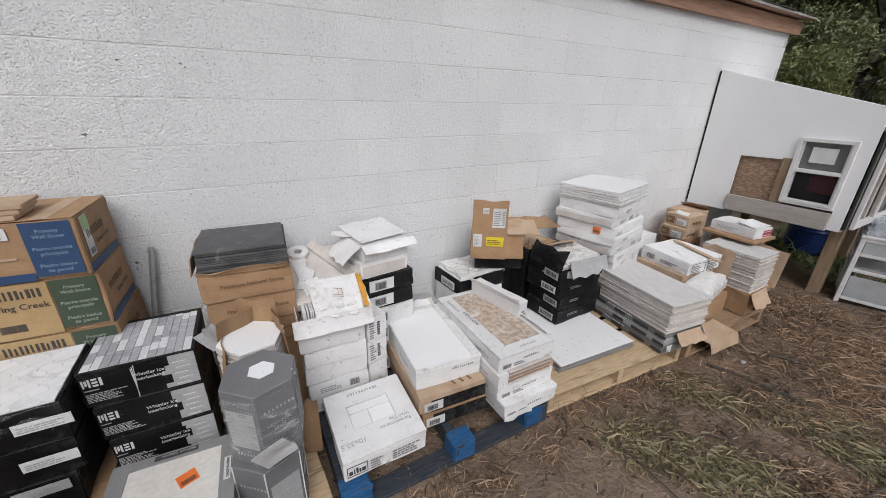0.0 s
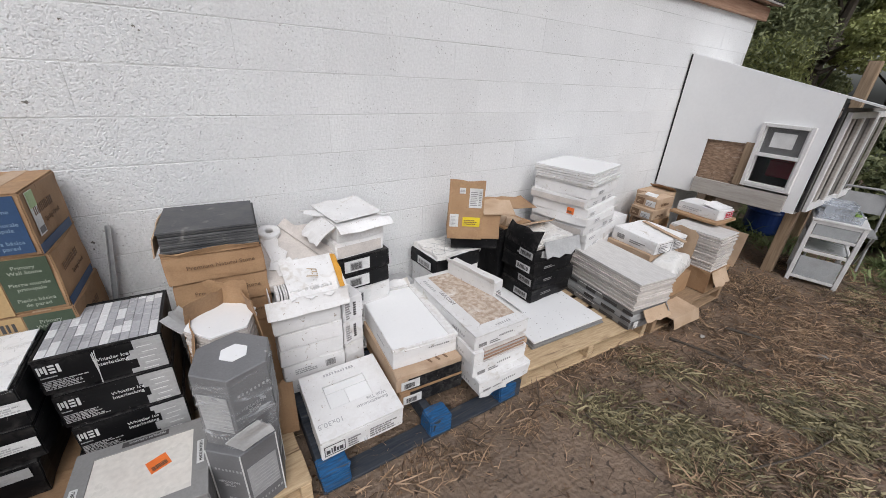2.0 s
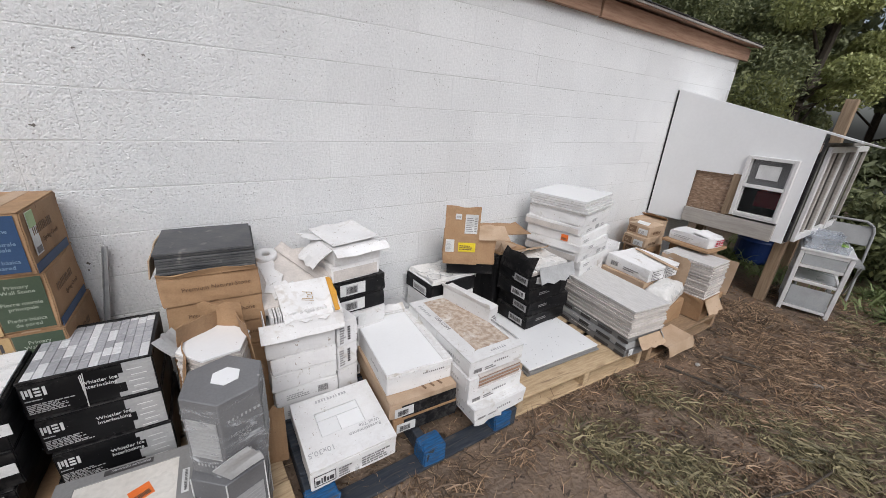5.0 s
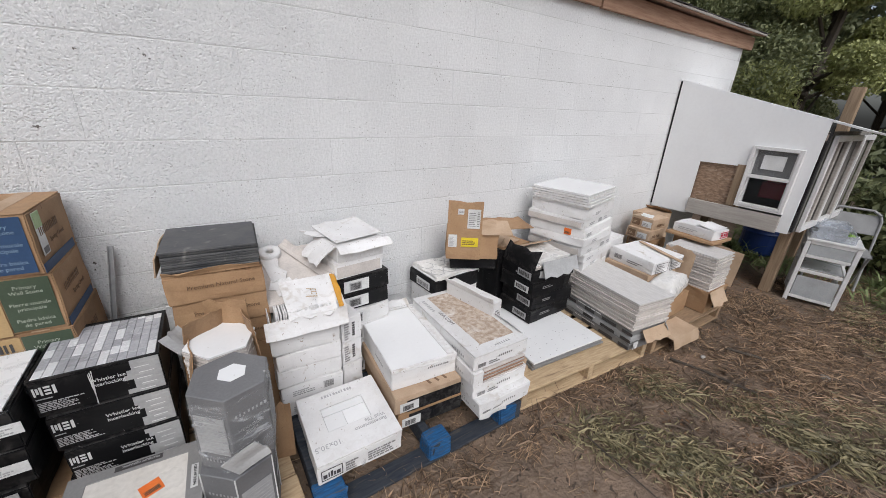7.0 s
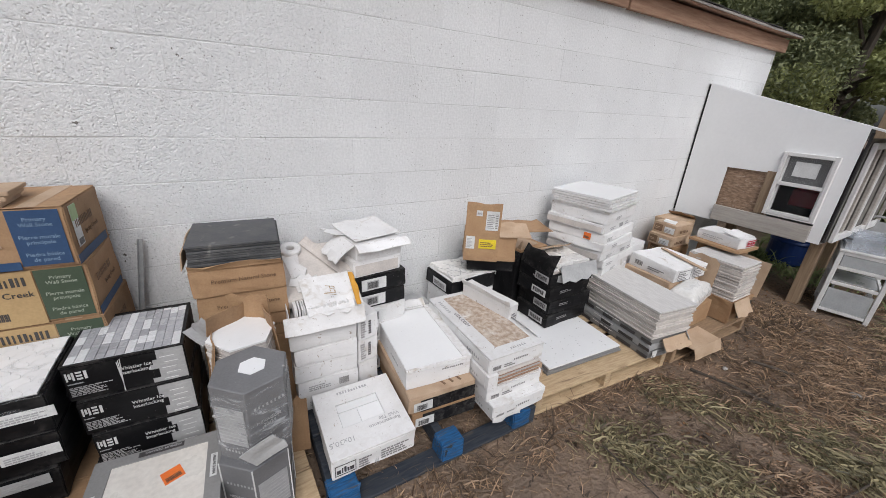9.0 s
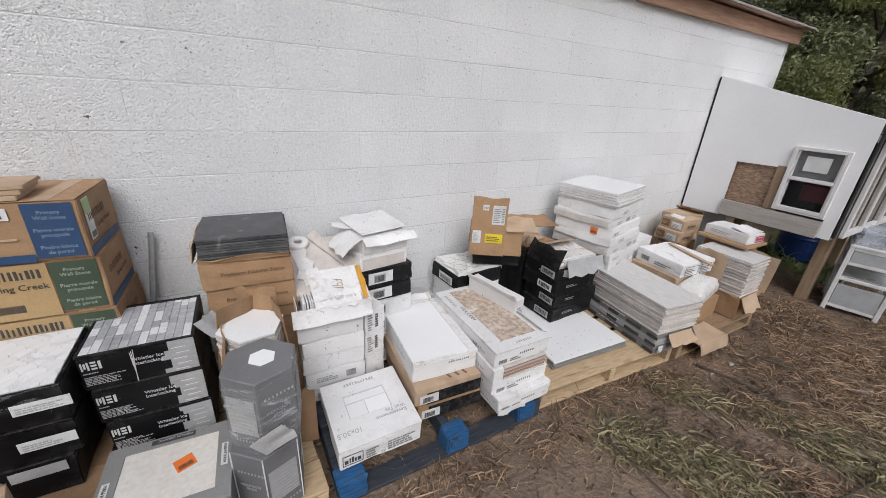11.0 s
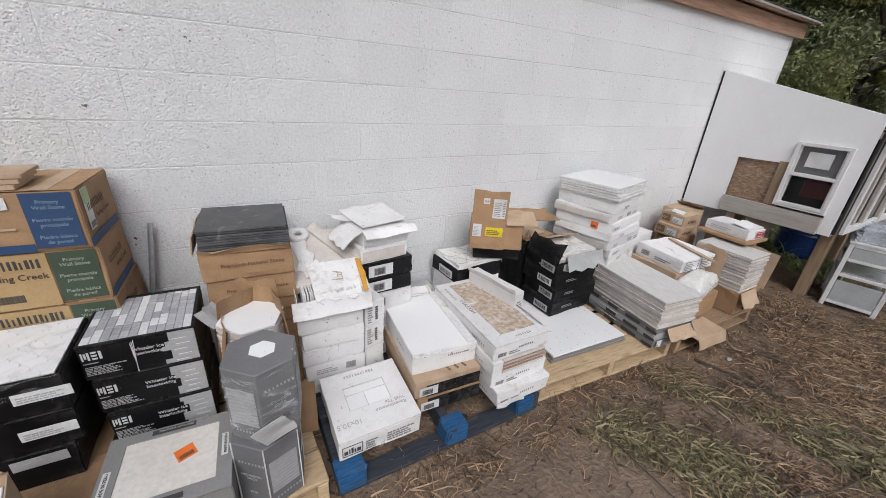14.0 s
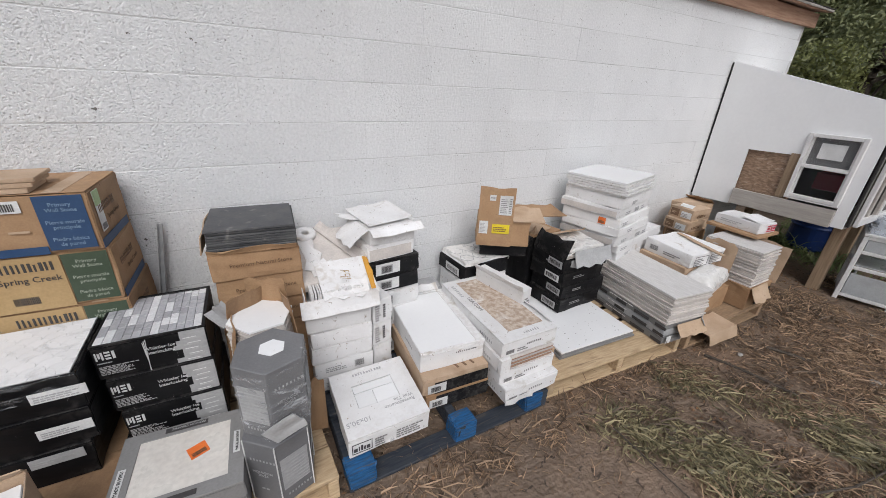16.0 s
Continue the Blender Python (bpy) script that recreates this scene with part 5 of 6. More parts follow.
part("lip", slab(0.048, d - 0.03, 0.014, w - 0.048, 0.014, h - 0.0145, 0.001), MAT["card_white"], t)
flap(t, pose(0.05, d, h, 0, 0, 0) @ pose(0, 0, 0, 8, 0, 0), w - 0.08, 0.05, "card_white", 0.012, 0.01, "white back flap")
lines(t, face("front", w, d, h, 0.19, 0.076), wordmark(0.121, 0.008, 11, 11), "mid_print")
lines(t, face("left", w, d, h, 0.32, 0.06), wordmark(0.117, 0.012, 9, 9), "grey_print")

# ---- white boxes with stone-look tile ----
for i in range(4):
    zz = 0.137 + 0.0925 * i
    hh = 0.091
    sh = (0.018, 0.008, -0.012, -0.004)[i]
    p0, p1 = (1.140 + sh, -1.022 + 0.012 * (i % 2) - (0.035 if i == 0 else 0.0)), (1.492 + sh + (0.01 if i < 2 else 0), -1.032 + 0.012 * (i % 2) - (0.03 if i == 0 else 0))
    if i == 3:
        t, w, d, h = window_box(p0, p1, 0.655, zz, hh, "card_white", "white tile box with brown stone-look tile showing", (0.085, 0.035, 0.075, 0.03), "tile_beige", group="white stone-tile boxes")
        letters(t, face("top", w, d, h, 0.052, 0.44, 0.0012) @ pose(0, 0, 0, 0, 0, -90), "USA.COM", 0.034, "mid_print")
        lines(t, face("top", w, d, h, 0.03, 0.46, 0.0012), [(0, 0.020 * k, 0.018, 0.011) for k in range(7)], "grey_print")
        lines(t, face("top", w, d, h, 0.15, 0.028, 0.0012), wordmark(0.105, 0.014, 7, 7), "grey_print")
        flap(t, pose(w, 0.05, h, 0, 0, 90) @ pose(0, 0, 0, 35, 0, 0), 0.58, 0.03, "card_white", 0.004, 0.003, "white raised edge")
    elif i == 2:
        m, w = edge(p0, p1, zz)
        t = thing("tile_box", m, "white tile box open at the front showing brown tiles", "box", "white stone-tile boxes")
        d, h = 0.65, hh
        part("body", soft_box(w, d - 0.02, h - 0.003, 0.003), MAT["card_white"], t, "", pose(0, 0.02, 0))
        for k in range(7):
            part("tile", slab(w - 0.075, 0.02, 0.009, 0.07, 0.004 + 0.002 * (k % 3), 0.008 + 0.0112 * k, 0.001), MAT["fascia" if k % 2 else "tile_edge"], t)
        part("wall_panel", slab(0.062, 0.02, h - 0.004, 0, 0, 0, 0.001), MAT["card_white"], t)
    else:
        t, w, d, h = carton(p0, p1, 0.65, zz, hh, "card_white", "white tile box with grey lettering", group="white stone-tile boxes", amp=0.004)
    g = lambda u, v: face("front", w, d, h, u, v)
    if i != 2:
        lines(t, g(0.15, 0.045), wordmark(0.098, 0.012, 7, 7), "mid_print")
        lines(t, g(0.02, 0.02), barcode(0.05, 0.022, i) + [(0.07, 0.0, 0.07, 0.006), (0.07, 0.012, 0.05, 0.006)], "mid_print")
    lines(t, face("left", w, d, h, d - 0.20, 0.030), wordmark(0.119, 0.015, 7, 7), "grey_print")
    if i == 0:
        flap(t, pose(0.0, -0.004, 0.03, 0, 0, 0) @ pose(0, 0, 0, -100, 0, 0), w * 0.5, 0.035, "card_white", 0.006, 0.006, "torn white bottom edge")

# white box lying on its side behind them
m, w = edge((1.46, -0.76), (1.56, -0.74), 0.3)
t = thing("tile_box", m, "long white box tipped on its side", "box")
part("body", soft_box(0.085, 0.385, 0.285, 0.003), MAT["card_white"], t)
flap(t, pose(0.0, 0.0, 0.284, 0, 0, 90) @ pose(0, 0, 0, 60, 0, 0), 0.385, 0.035, "card_white", 0.004, 0.003, "white raised edge")
lines(t, face("front", 0.085, 0.50, 0.285, 0.02, 0.17), ribbon_text(0.05, 0.07, 4, 14), "mid_print")
carton((1.53, -0.72), (1.66, -0.70), 0.34, 0.137, 0.16, "card_white", "white tile box at the bottom of a stack", group="white stone-tile boxes")

# ---- flat pile of large white tiles on the new pallet ----
m, w = edge((1.68, -0.935), (2.30, -0.985), 0.1375)
t = thing("tile_stack", m, "flat pile of large white tiles with speckled dirt", "tile")
slabs(t, w, 0.62, 5, 0.0125, "tile_white", "grey_board", 17, 0, 0.008)
rnd = random.Random(8)
bm = bmesh.new()
for k in range(40):
    a, b = rnd.uniform(0.02, w - 0.03), rnd.uniform(0.02, 0.6) * rnd.random() ** 0.5
    slab(rnd.uniform(0.002, 0.008), rnd.uniform(0.002, 0.005), 0.001, a, b, 0.0618, bm=bm)
tagged(part("mud_splash", bm, MAT["mesh_grey"], t, "dark specks of mud"), kind="stuff")
for i in range(2):
    carton((1.565, -0.92 + 0.02 * i), (1.650, -0.925 + 0.02 * i), 0.50, 0.1375 + 0.046 * i, 0.045, "kraft_pale", "thin pale carton between tile piles", group="thin cartons")

for i in range(3):
    carton((1.02, -0.37), (1.235, -0.375), 0.30, 0.137 + 0.088 * i, 0.087, "card_grey_pale", "flat grey tile box by the wall", group="flat grey boxes")
carton((1.93, -0.27), (2.20, -0.27), 0.24, 0.137, 0.52, "card_black", "black tile box behind the open black boxes", group="boxes at the wall")
t = thing("card_sheet", pose(1.95, -0.285, 0.6575, 0, 0, 4), "flat brown card lying on boxes at the wall", "card")
part("sheet", soft_box(0.30, 0.24, 0.012, 0.004, 4, 0.002), MAT["kraft"], t)
part("sheet", soft_box(0.22, 0.18, 0.010, 0.006, 4, 0.002), MAT["kraft_pale"], t, "pale card scrap", pose(0.03, 0.02, 0.0145, 0, 0, 9))
t, w, d, h = carton((3.08, -0.42), (3.36, -0.40), 0.26, 0.129, 0.46, "card_white", "white tile box beyond the tall stack", group="boxes at the wall")

# ---- stack of black boxes with torn top ----
for i in range(4):
    zz = 0.2015 + 0.107 * i
    sh = (0.0, 0.010, -0.012, -0.016)[i]
    p0, p1 = (1.965 + sh, -0.615 + 0.01 * (i % 2)), (2.385 + sh, -0.605 - 0.01 * (i % 2))
    if i < 3:
        t, w, d, h = carton(p0, p1, 0.315, zz, 0.106, "card_black", "black tile box with grey barcode label", group="black box stack", amp=0.005)
    else:
        m, w = edge(p0, p1, zz)
        d, h = 0.315, 0.106
        t = thing("open_carton", m, "torn open black box with tiles in white film", "box", "black box stack")
        part("body", soft_box(w, d, 0.085, 0.004), MAT["card_black"], t)
        slabs(t, w - 0.05, d - 0.05, 4, 0.011, "card_white", "tile_edge", 19, 0.086, 0.008, pose(0.03, 0.015, 0))
        part("film", soft_box(w - 0.07, d - 0.06, 0.030, 0.016, 8, 0.004), MAT["bag"], t, "crumpled white film over the tiles", pose(0.05, 0.01, 0.1305, 0, 2, 3))
        flap(t, pose(0.004, d, 0.085, 0, 0, -90) @ pose(0, 0, 0, 80, 0, 0), d, 0.135, "card_black", -0.03, 0.02, "black side flap standing up")
        flap(t, pose(0.07, -0.006, 0.152, 0, 0, -1) @ pose(0, 0, 0, -106, 0, 0), w - 0.08, 0.105, "card_grey_pale", -0.015, 0.02, "torn white film over the front")
        flap(t, pose(0.06, -0.004, 0.085, 0, 0, 0) @ pose(0, 0, 0, -104, 0, 0), w - 0.10, 0.05, "card_grey_pale", 0.01, 0.012, "torn grey flap at the front")
        flap(t, pose(w - 0.05, d, 0.15, 0, 0, 180) @ pose(0, 0, 0, 12, 0, 0), w * 0.7, 0.14, "kraft_pale", 0.03, 0.025, "brown inner flap")
        lines(t, face("left", w, d, h, 0.15, 0.03), [(0.0, 0.0, 0.1, 0.012)], "mid_print")
    sticker(t, face("left", w, d, h, 0.15 + 0.02 * (i % 2), 0.022, 0.0045), 0.13, 0.052, "grey_print" if i != 2 else "pale_print")
    lines(t, face("left", w, d, h, 0.165 + 0.02 * (i % 2), 0.034, 0.0058), barcode(0.10, 0.030, i + 20, 10), "dark_print")
    lines(t, face("front", w, d, h, 0.10, 0.05), ribbon_text(0.13, 0.024, 2, i + 12), "mid_print")

# ---- black box of patterned tiles, and tall kraft carton at the wall ----
carton((1.32, -0.355), (1.69, -0.335), 0.29, 0.137, 0.34, "card_white", "white tile box under an open black one", group="boxes at the wall")
m, w = edge((1.313, -0.362), (1.690, -0.338), 0.479)
t = thing("open_carton", m, "open black box of white patterned tiles", "box")
part("body", soft_box(w, 0.30, 0.10, 0.004), MAT["card_black"], t)
part("tile", slab(w - 0.03, 0.27, 0.008, 0.015, 0.015, 0.0985, 0.001), MAT["tile_white"], t)
part("film", soft_box(w - 0.02, 0.29, 0.022, 0.012, 8, 0.003), MAT["bag"], t, "crumpled white film", pose(0.012, -0.004, 0.1068))
for k in range(6):
    c = (0.07 + 0.1 * (k % 3), 0.07 + 0.12 * (k // 3))
    bm = bmesh.new()
    hp = hexagon(0.048)
    for a, b in zip(hp, hp[1:] + hp[:1]):
        limb_m = Matrix.Translation((a[0], a[1], 0)) @ Matrix.Rotation(math.atan2(b[1] - a[1], b[0] - a[0]), 4, "Z")
        bmesh.ops.create_cube(bm, size=1, matrix=limb_m @ Matrix.Translation((0.024, 0, 0)) @ Matrix.Diagonal((0.048, 0.004, 0.001, 1)))
    part("pattern_line", bm, MAT["grey_print"], t, "", pose(c[0], c[1], 0.1315))
sticker(t, face("left", w, 0.3, 0.1, 0.10, 0.02, 0.005), 0.15, 0.055, "pale_print")
lines(t, face("left", w, 0.3, 0.1, 0.115, 0.03, 0.0062), barcode(0.12, 0.03, 91), "mid_print")
flap(t, pose(w, 0, 0.10, 0, 0, 90) @ pose(0, 0, 0, -40, 0, 0), 0.30, 0.12, "card_black", 0.0, 0.01, "black side flap")

carton((1.485, -0.275), (1.755, -0.430), 0.19, 0.6105, 0.0885, "card_black", "black tile box under a tall brown carton", group="boxes at the wall")
m, w = edge((1.440, -0.285), (1.625, -0.405), 0.70)
t = thing("tall_carton", m, "tall brown carton with white labels and open flap", "box")
h, d = 0.17, 0.22
part("body", soft_box(w + 0.12, d, h, 0.004), MAT["kraft"], t)
part("front_panel", flap_mesh(w, 0.385, 0.005, 0.0, 0.006), MAT["kraft"], t, "tall raised front flap", pose(0, -0.008, 0.0) @ pose(0, 0, 0, 90, 0, 0))
pm = lambda u, v, out=0.0185: Matrix(((1, 0, 0, u), (0, 0, -1, -out), (0, 1, 0, v), (0, 0, 0, 1)))
sticker(t, pm(0.125, 0.215), 0.080, 0.125, "pale_print")
lines(t, pm(0.132, 0.230, 0.0200), [(0, 0.012 * k, 0.045 - 0.005 * (k % 3), 0.004) for k in range(8)] + [(0.052, 0.011 * k, 0.016, 0.005) for k in range(9)], "mid_print")
sticker(t, pm(0.062, 0.305), 0.038, 0.036, "pale_print")
lines(t, pm(0.067, 0.315, 0.0200), barcode(0.028, 0.014, 6, 8), "mid_print")
sticker(t, pm(0.010, 0.085), 0.055, 0.085, "pale_print")
lines(t, pm(0.016, 0.095, 0.0200), ribbon_text(0.04, 0.065, 7, 33), "grey_print")
sticker(t, pm(0.092, 0.090), 0.110, 0.062, "yellow", "label", "yellow shipping label")
lines(t, pm(0.100, 0.104, 0.0200), ribbon_text(0.09, 0.036, 3, 34), "brown_print")
flap(t, pose(w + 0.005, -0.015, h + 0.002, 0, 0, 0) @ pose(0, 0, 0, 3, -2, 0), 0.20, 0.23, "kraft_pale", 0.014, 0.012, "brown flap folded in")
flap(t, pose(w + 0.09, 0.06, h + 0.012, 0, 0, 22) @ pose(0, 0, 0, 2, 2, 0), 0.32, 0.20, "kraft", 0.012, 0.012, "brown flap reaching out to the side")

# ---- tall stack of long white tile boxes ----
m, w = edge((2.430, -0.605), (2.945, -0.490), 0.0)
zz, rnd, k = 0.137, random.Random(77), 0
while zz < 0.92:
    hh = (0.062, 0.074, 0.068, 0.080)[k % 4]
    back = 0.085 if zz < 0.60 else 0.0
    mm = m @ pose(back + rnd.uniform(-0.014, 0.014), rnd.uniform(-0.012, 0.012), zz, 0, 0, rnd.uniform(-1.6, 1.6))
    t = thing("tile_box", mm, "flat white tile box in a tall stack" + (", orange sticker" if k == 9 else ""), "box", "tall white box stack")
    part("body", soft_box(w, 0.455, hh - 0.001, 0.006), MAT["card_white"], t)
    if k in (2, 4, 7, 10):
        part("side_print", slab(0.43, hh * 0.55, 0.0012, 0, 0.0, 0), MAT["tile_edge"], t, "pale pinkish band", face("left", w, 0.455, hh, 0.004, 0.012, 0.0045))
    lines(t, face("front", w, 0.44, hh, 0.04 + 0.05 * (k % 3), 0.018, 0.0046), ribbon_text(0.12, 0.026, 2 + k % 2, k), "grey_print")
    if k % 3 == 1:
        lines(t, face("front", w, 0.44, hh, 0.12 + 0.07 * (k % 4), 0.014, 0.0046), barcode(0.07, 0.030, k + 5) + [(0.12, 0.0, 0.06, 0.008), (0.12, 0.016, 0.05, 0.008)], "grey_print")
    if k == 9:
        sticker(t, face("left", w, 0.455, hh, 0.30, 0.010, 0.0056), 0.055, 0.048, "orange", "price_sticker", "orange sticker")
        lines(t, face("left", w, 0.455, hh, 0.306, 0.018, 0.0068), barcode(0.04, 0.016, 4, 8), "brown_print")
    zz += hh
    k += 1
t = thing("tile_stack", m @ pose(0.0, 0, zz, 0, 0, 1), "pile of loose grey-white tiles on the stack", "tile")
slabs(t, w - 0.01, 0.45, 6, (1.100 - zz) / 6, "tile_white", "card_white", 27, 0, 0.013)

# ---- long grey plank tiles ----
m, w = edge((2.405, -1.125), (2.780, -1.165), 0.137)
t = thing("plank_box", m, "low open dark grey carton under plank tiles", "box")
d = 0.66
for i in range(3):
    part("layer", soft_box(w + 0.01 - 0.004 * i, d, 0.050, 0.006), MAT["grey_board" if i != 1 else "card_grey_pale"], t, "", pose(0.004 * i, 0.006 * i, 0.051 * i))
    lines(t, face("left", w, d, 0.05, 0.05, 0.051 * i + 0.010, 0.006 - 0.004 * i), [(0.0, 0, 0.11, 0.022), (0.20, 0, 0.09, 0.022), (0.36, 0, 0.12, 0.022), (0.53, 0, 0.08, 0.022)][i % 2:], "dark_print")
    lines(t, face("left", w, d, 0.05, 0.18, 0.051 * i + 0.036, 0.006 - 0.004 * i), ribbon_text(0.3, 0.012, 1, 90 + i), "pale_print")
lines(t, face("front", w, d, 0.05, 0.02, 0.010, 0.006), barcode(0.16, 0.03, 55), "mid_print")
flap(t, pose(0.10, -0.004, 0.142, 0, 0, 0) @ pose(0, 0, 0, -118, 0, 0), w - 0.12, 0.085, "kraft_pale", -0.015, 0.012, "torn brown front flap")
flap(t, pose(w - 0.05, -0.02, 0.145, 0, 0, 40) @ pose(0, 0, 0, -130, 0, 0), 0.08, 0.07, "card_grey_pale", 0.02, 0.012, "bent grey corner flap")
flap(t, pose(0.025, -0.009, 0.066, 0, 0, 0) @ pose(0, 0, 0, -94, 0, 0), 0.045, 0.05, "pale_print", 0.004, 0.006, "white torn sticker", thick=0.002)
t = thing("tile_stack", m @ pose(0.004, 0.010, 0.154, 0, 0, -1), "stack of long grey plank tiles", "tile")
slabs(t, w - 0.012, d + 0.05, 15, 0.0136, "tile_grey", "tile_edge", 31, 0, 0.007)
t = thing("card_sheet", pose(2.83, -1.215, 0.128, 0, 0, -3), "torn flat brown card on the pallet edge", "card")
flap(t, pose(0, 0.0, 0.004, 0, 0, 0), 0.34, 0.17, "kraft_pale", 0.006, 0.008, "flat card", "sheet")
flap(t, pose(0.35, 0.004, 0.006, 0, 0, 180) @ pose(0, 0, 0, -66, 0, 0), 0.34, 0.085, "kraft_pale", -0.01, 0.006, "bent card edge", "sheet_edge")

# ---- white boxes and a plastic bag beyond the planks ----
carton((2.92, -1.03), (3.38, -1.03), 0.54, 0.129, 0.18, "kraft", "low brown carton beyond the plank tiles", group="cartons at the end")
t, w, d, h = carton((2.99, -0.86), (3.40, -0.88), 0.40, 0.311, 0.144, "kraft_pale", "pale brown carton under white boxes", group="cartons at the end")
flap(t, pose(0.0, 0.36, h - 0.02, 0, 0, 0) @ pose(0, 0, -90, 0, 0, 0) @ pose(0, 0, 0, 38, 0, 0), 0.36, 0.10, "kraft_pale", 0.012, 0.008, "brown side flap folded out")
bag = thing("plastic_bag", pose(2.98, -1.06, 0.312, 0, -3, 9), "white plastic bag of grout lying flat", "bag")
bm = bmesh.new()
bmesh.ops.create_cube(bm, size=1, matrix=Matrix.Translation((0.21, 0.095, 0.07)) @ Matrix.Diagonal((0.44, 0.20, 0.14, 1)))
bmesh.ops.subdivide_edges(bm, edges=bm.edges[:], cuts=9, use_grid_fill=True)
for v in bm.verts:
    u, s = (v.co.x - 0.21) / 0.22, (v.co.y - 0.095) / 0.10
    v.co.z = 0.001 + (v.co.z - 0.001) * (1 - 0.55 * max(abs(u), abs(s)) ** 4)
    v.co += noise.noise_vector(v.co * 14) * 0.010 + noise.noise_vector(v.co * 40) * 0.003
    v.co.z = max(v.co.z, 0.0005)
part("sack", bm, MAT["bag"], bag, smooth=True)
m, w = edge((3.02, -0.875), (3.42, -0.905), 0.457)
t = thing("tile_box", m, "long white tile box with printed sides", "box")
part("body", soft_box(w, 0.40, 0.110, 0.007), MAT["card_white"], t, "", pose(0, 0, 0.0))
part("strip", slab(0.035, 0.46, 0.010, 0.20, -0.03, 0.116, 0.002), MAT["kraft_pale"], t, "pale card strip lying across", pose(0, 0, 0, 0, 0, -16))
for x in (0.02, 0.21):
    lines(t, face("front", w, 0.40, 0.110, x, 0.014, 0.007), [(0, 0, 0.16, 0.003), (0, 0.078, 0.16, 0.003), (0, 0, 0.003, 0.08), (0.157, 0, 0.003, 0.08)], "dark_print")
    lines(t, face("front", w, 0.40, 0.110, x + 0.012, 0.024, 0.007), ribbon_text(0.13, 0.06, 4, 66 + int(x * 10)), "mid_print")
lines(t, face("left", w, 0.40, 0.110, 0.05, 0.03, 0.007), barcode(0.07, 0.04, 67) + [(0.12, 0.0, 0.1, 0.008), (0.12, 0.016, 0.14, 0.008)], "mid_print")

# ---- open carton with plank tiles near the coop ----
m, w = edge((3.455, -1.150), (3.800, -1.150), 0.13)
t = thing("open_carton", m, "torn open brown carton with a stack of pale tiles", "box")
part("body", soft_box(w, 0.46, 0.19, 0.007), MAT["kraft"], t)
sticker(t, face("front", w, 0.46, 0.19, 0.13, 0.02, 0.007), w - 0.15, 0.13, "card_black", "print_panel", "black printed end")
letters(t, face("front", w, 0.46, 0.19, 0.15, 0.06, 0.0085), "PORCELAIN", 0.03, "kraft_pale")
slabs(t, w - 0.045, 0.40, 24, 0.0122, "tile_grey", "tile_edge", 41, 0.19, 0.007, pose(0.012, 0.02, 0))
flap(t, pose(w + 0.004, -0.02, 0.17, 0, 0, 90) @ pose(0, 0, 0, 106, 0, 0), 0.40, 0.30, "kraft_pale", -0.03, 0.014, "tall brown side flap")
flap(t, pose(-0.01, -0.004, 0.20, 0, 0, 0) @ pose(0, 0, 0, -112, 0, 0), w * 0.72, 0.12, "kraft_pale", -0.02, 0.02, "torn brown front flap")
flap(t, pose(-0.006, 0.42, 0.19, 0, 0, -90) @ pose(0, 0, 0, 84, 0, 0), 0.24, 0.28, "kraft_pale", 0.02, 0.02, "standing brown side flap")
for i in range(4):
    carton((3.83, -0.93), (4.04, -0.94), 0.33, 0.002 + 0.158 * i, 0.157, "kraft", "brown carton in a pile beside the coop", group="cartons beside the coop")
t = thing("card_sheet", pose(3.66, -0.99, 0.6365, 0, 0, -3), "thin brown card between boxes", "card")
part("sheet", soft_box(0.34, 0.40, 0.022, 0.004, 3, 0.002), MAT["kraft"], t)
t = thing("tile_box", pose(3.715, -0.965, 0.660, 0, 0, -5), "white tile box with red-printed end on loose tiles", "box")
part("body", soft_box(0.235, 0.35, 0.085, 0.005), MAT["card_white"], t)
lines(t, face("front", 0.235, 0.35, 0.085, 0.09, 0.016, 0.006), [(0, 0, 0.13, 0.008), (0, 0.044, 0.13, 0.008), (0.01, 0.015, 0.03, 0.022), (0.055, 0.015, 0.02, 0.022), (0.09, 0.015, 0.03, 0.022)], "red_print")
lines(t, face("left", 0.235, 0.35, 0.085, 0.05, 0.03, 0.006), ribbon_text(0.2, 0.03, 2, 68), "grey_print")
part("flap", flap_mesh(0.22, 0.14, 0.003, 0.012, 0.006), MAT["card_white"], t, "loose white lid flap", pose(0.012, 0.02, 0.088, 3, 0, 0))

# small brown boxes by the wall
for i in range(6):
    zz = 0.129 + 0.1 * i
    sh = 0.02 * (i % 2) - (0.03 if i == 4 else 0)
    t, w, d, h = carton((3.585 + sh, -0.53 + 0.004 * i), (3.855 + sh, -0.545 + 0.006 * i), 0.22, zz, 0.0985, "kraft_pale" if i > 3 else "kraft", "small brown box with dark printed end", group="small brown boxes", amp=0.005)
    sticker(t, face("left", w, d, h, 0.02, 0.02, 0.0055), 0.075, h - 0.035, "brown_print", "print_panel", "dark brown print")
    lines(t, face("left", w, d, h, 0.03, 0.04, 0.0068), ribbon_text(0.05, 0.025, 2, i), "kraft_pale")
    sticker(t, face("left", w, d, h, 0.115, 0.02, 0.0055), 0.09, h - 0.045, "pale_print")
    lines(t, face("left", w, d, h, 0.12, 0.026, 0.0068), ribbon_text(0.07, 0.035, 3, i + 30), "mid_print")
    lines(t, face("front", w, d, h, 0.06, 0.03, 0.0055), wordmark(0.13, 0.026, i, 6), "brown_print")
flap(t, pose(0.05, 0.05, h + 0.002, 0, 0, 20) @ pose(0, 0, 0, 3, 0, 0), 0.13, 0.10, "pale_print", 0.006, 0.006, "scrap of white paper", "paper", 0.0015)
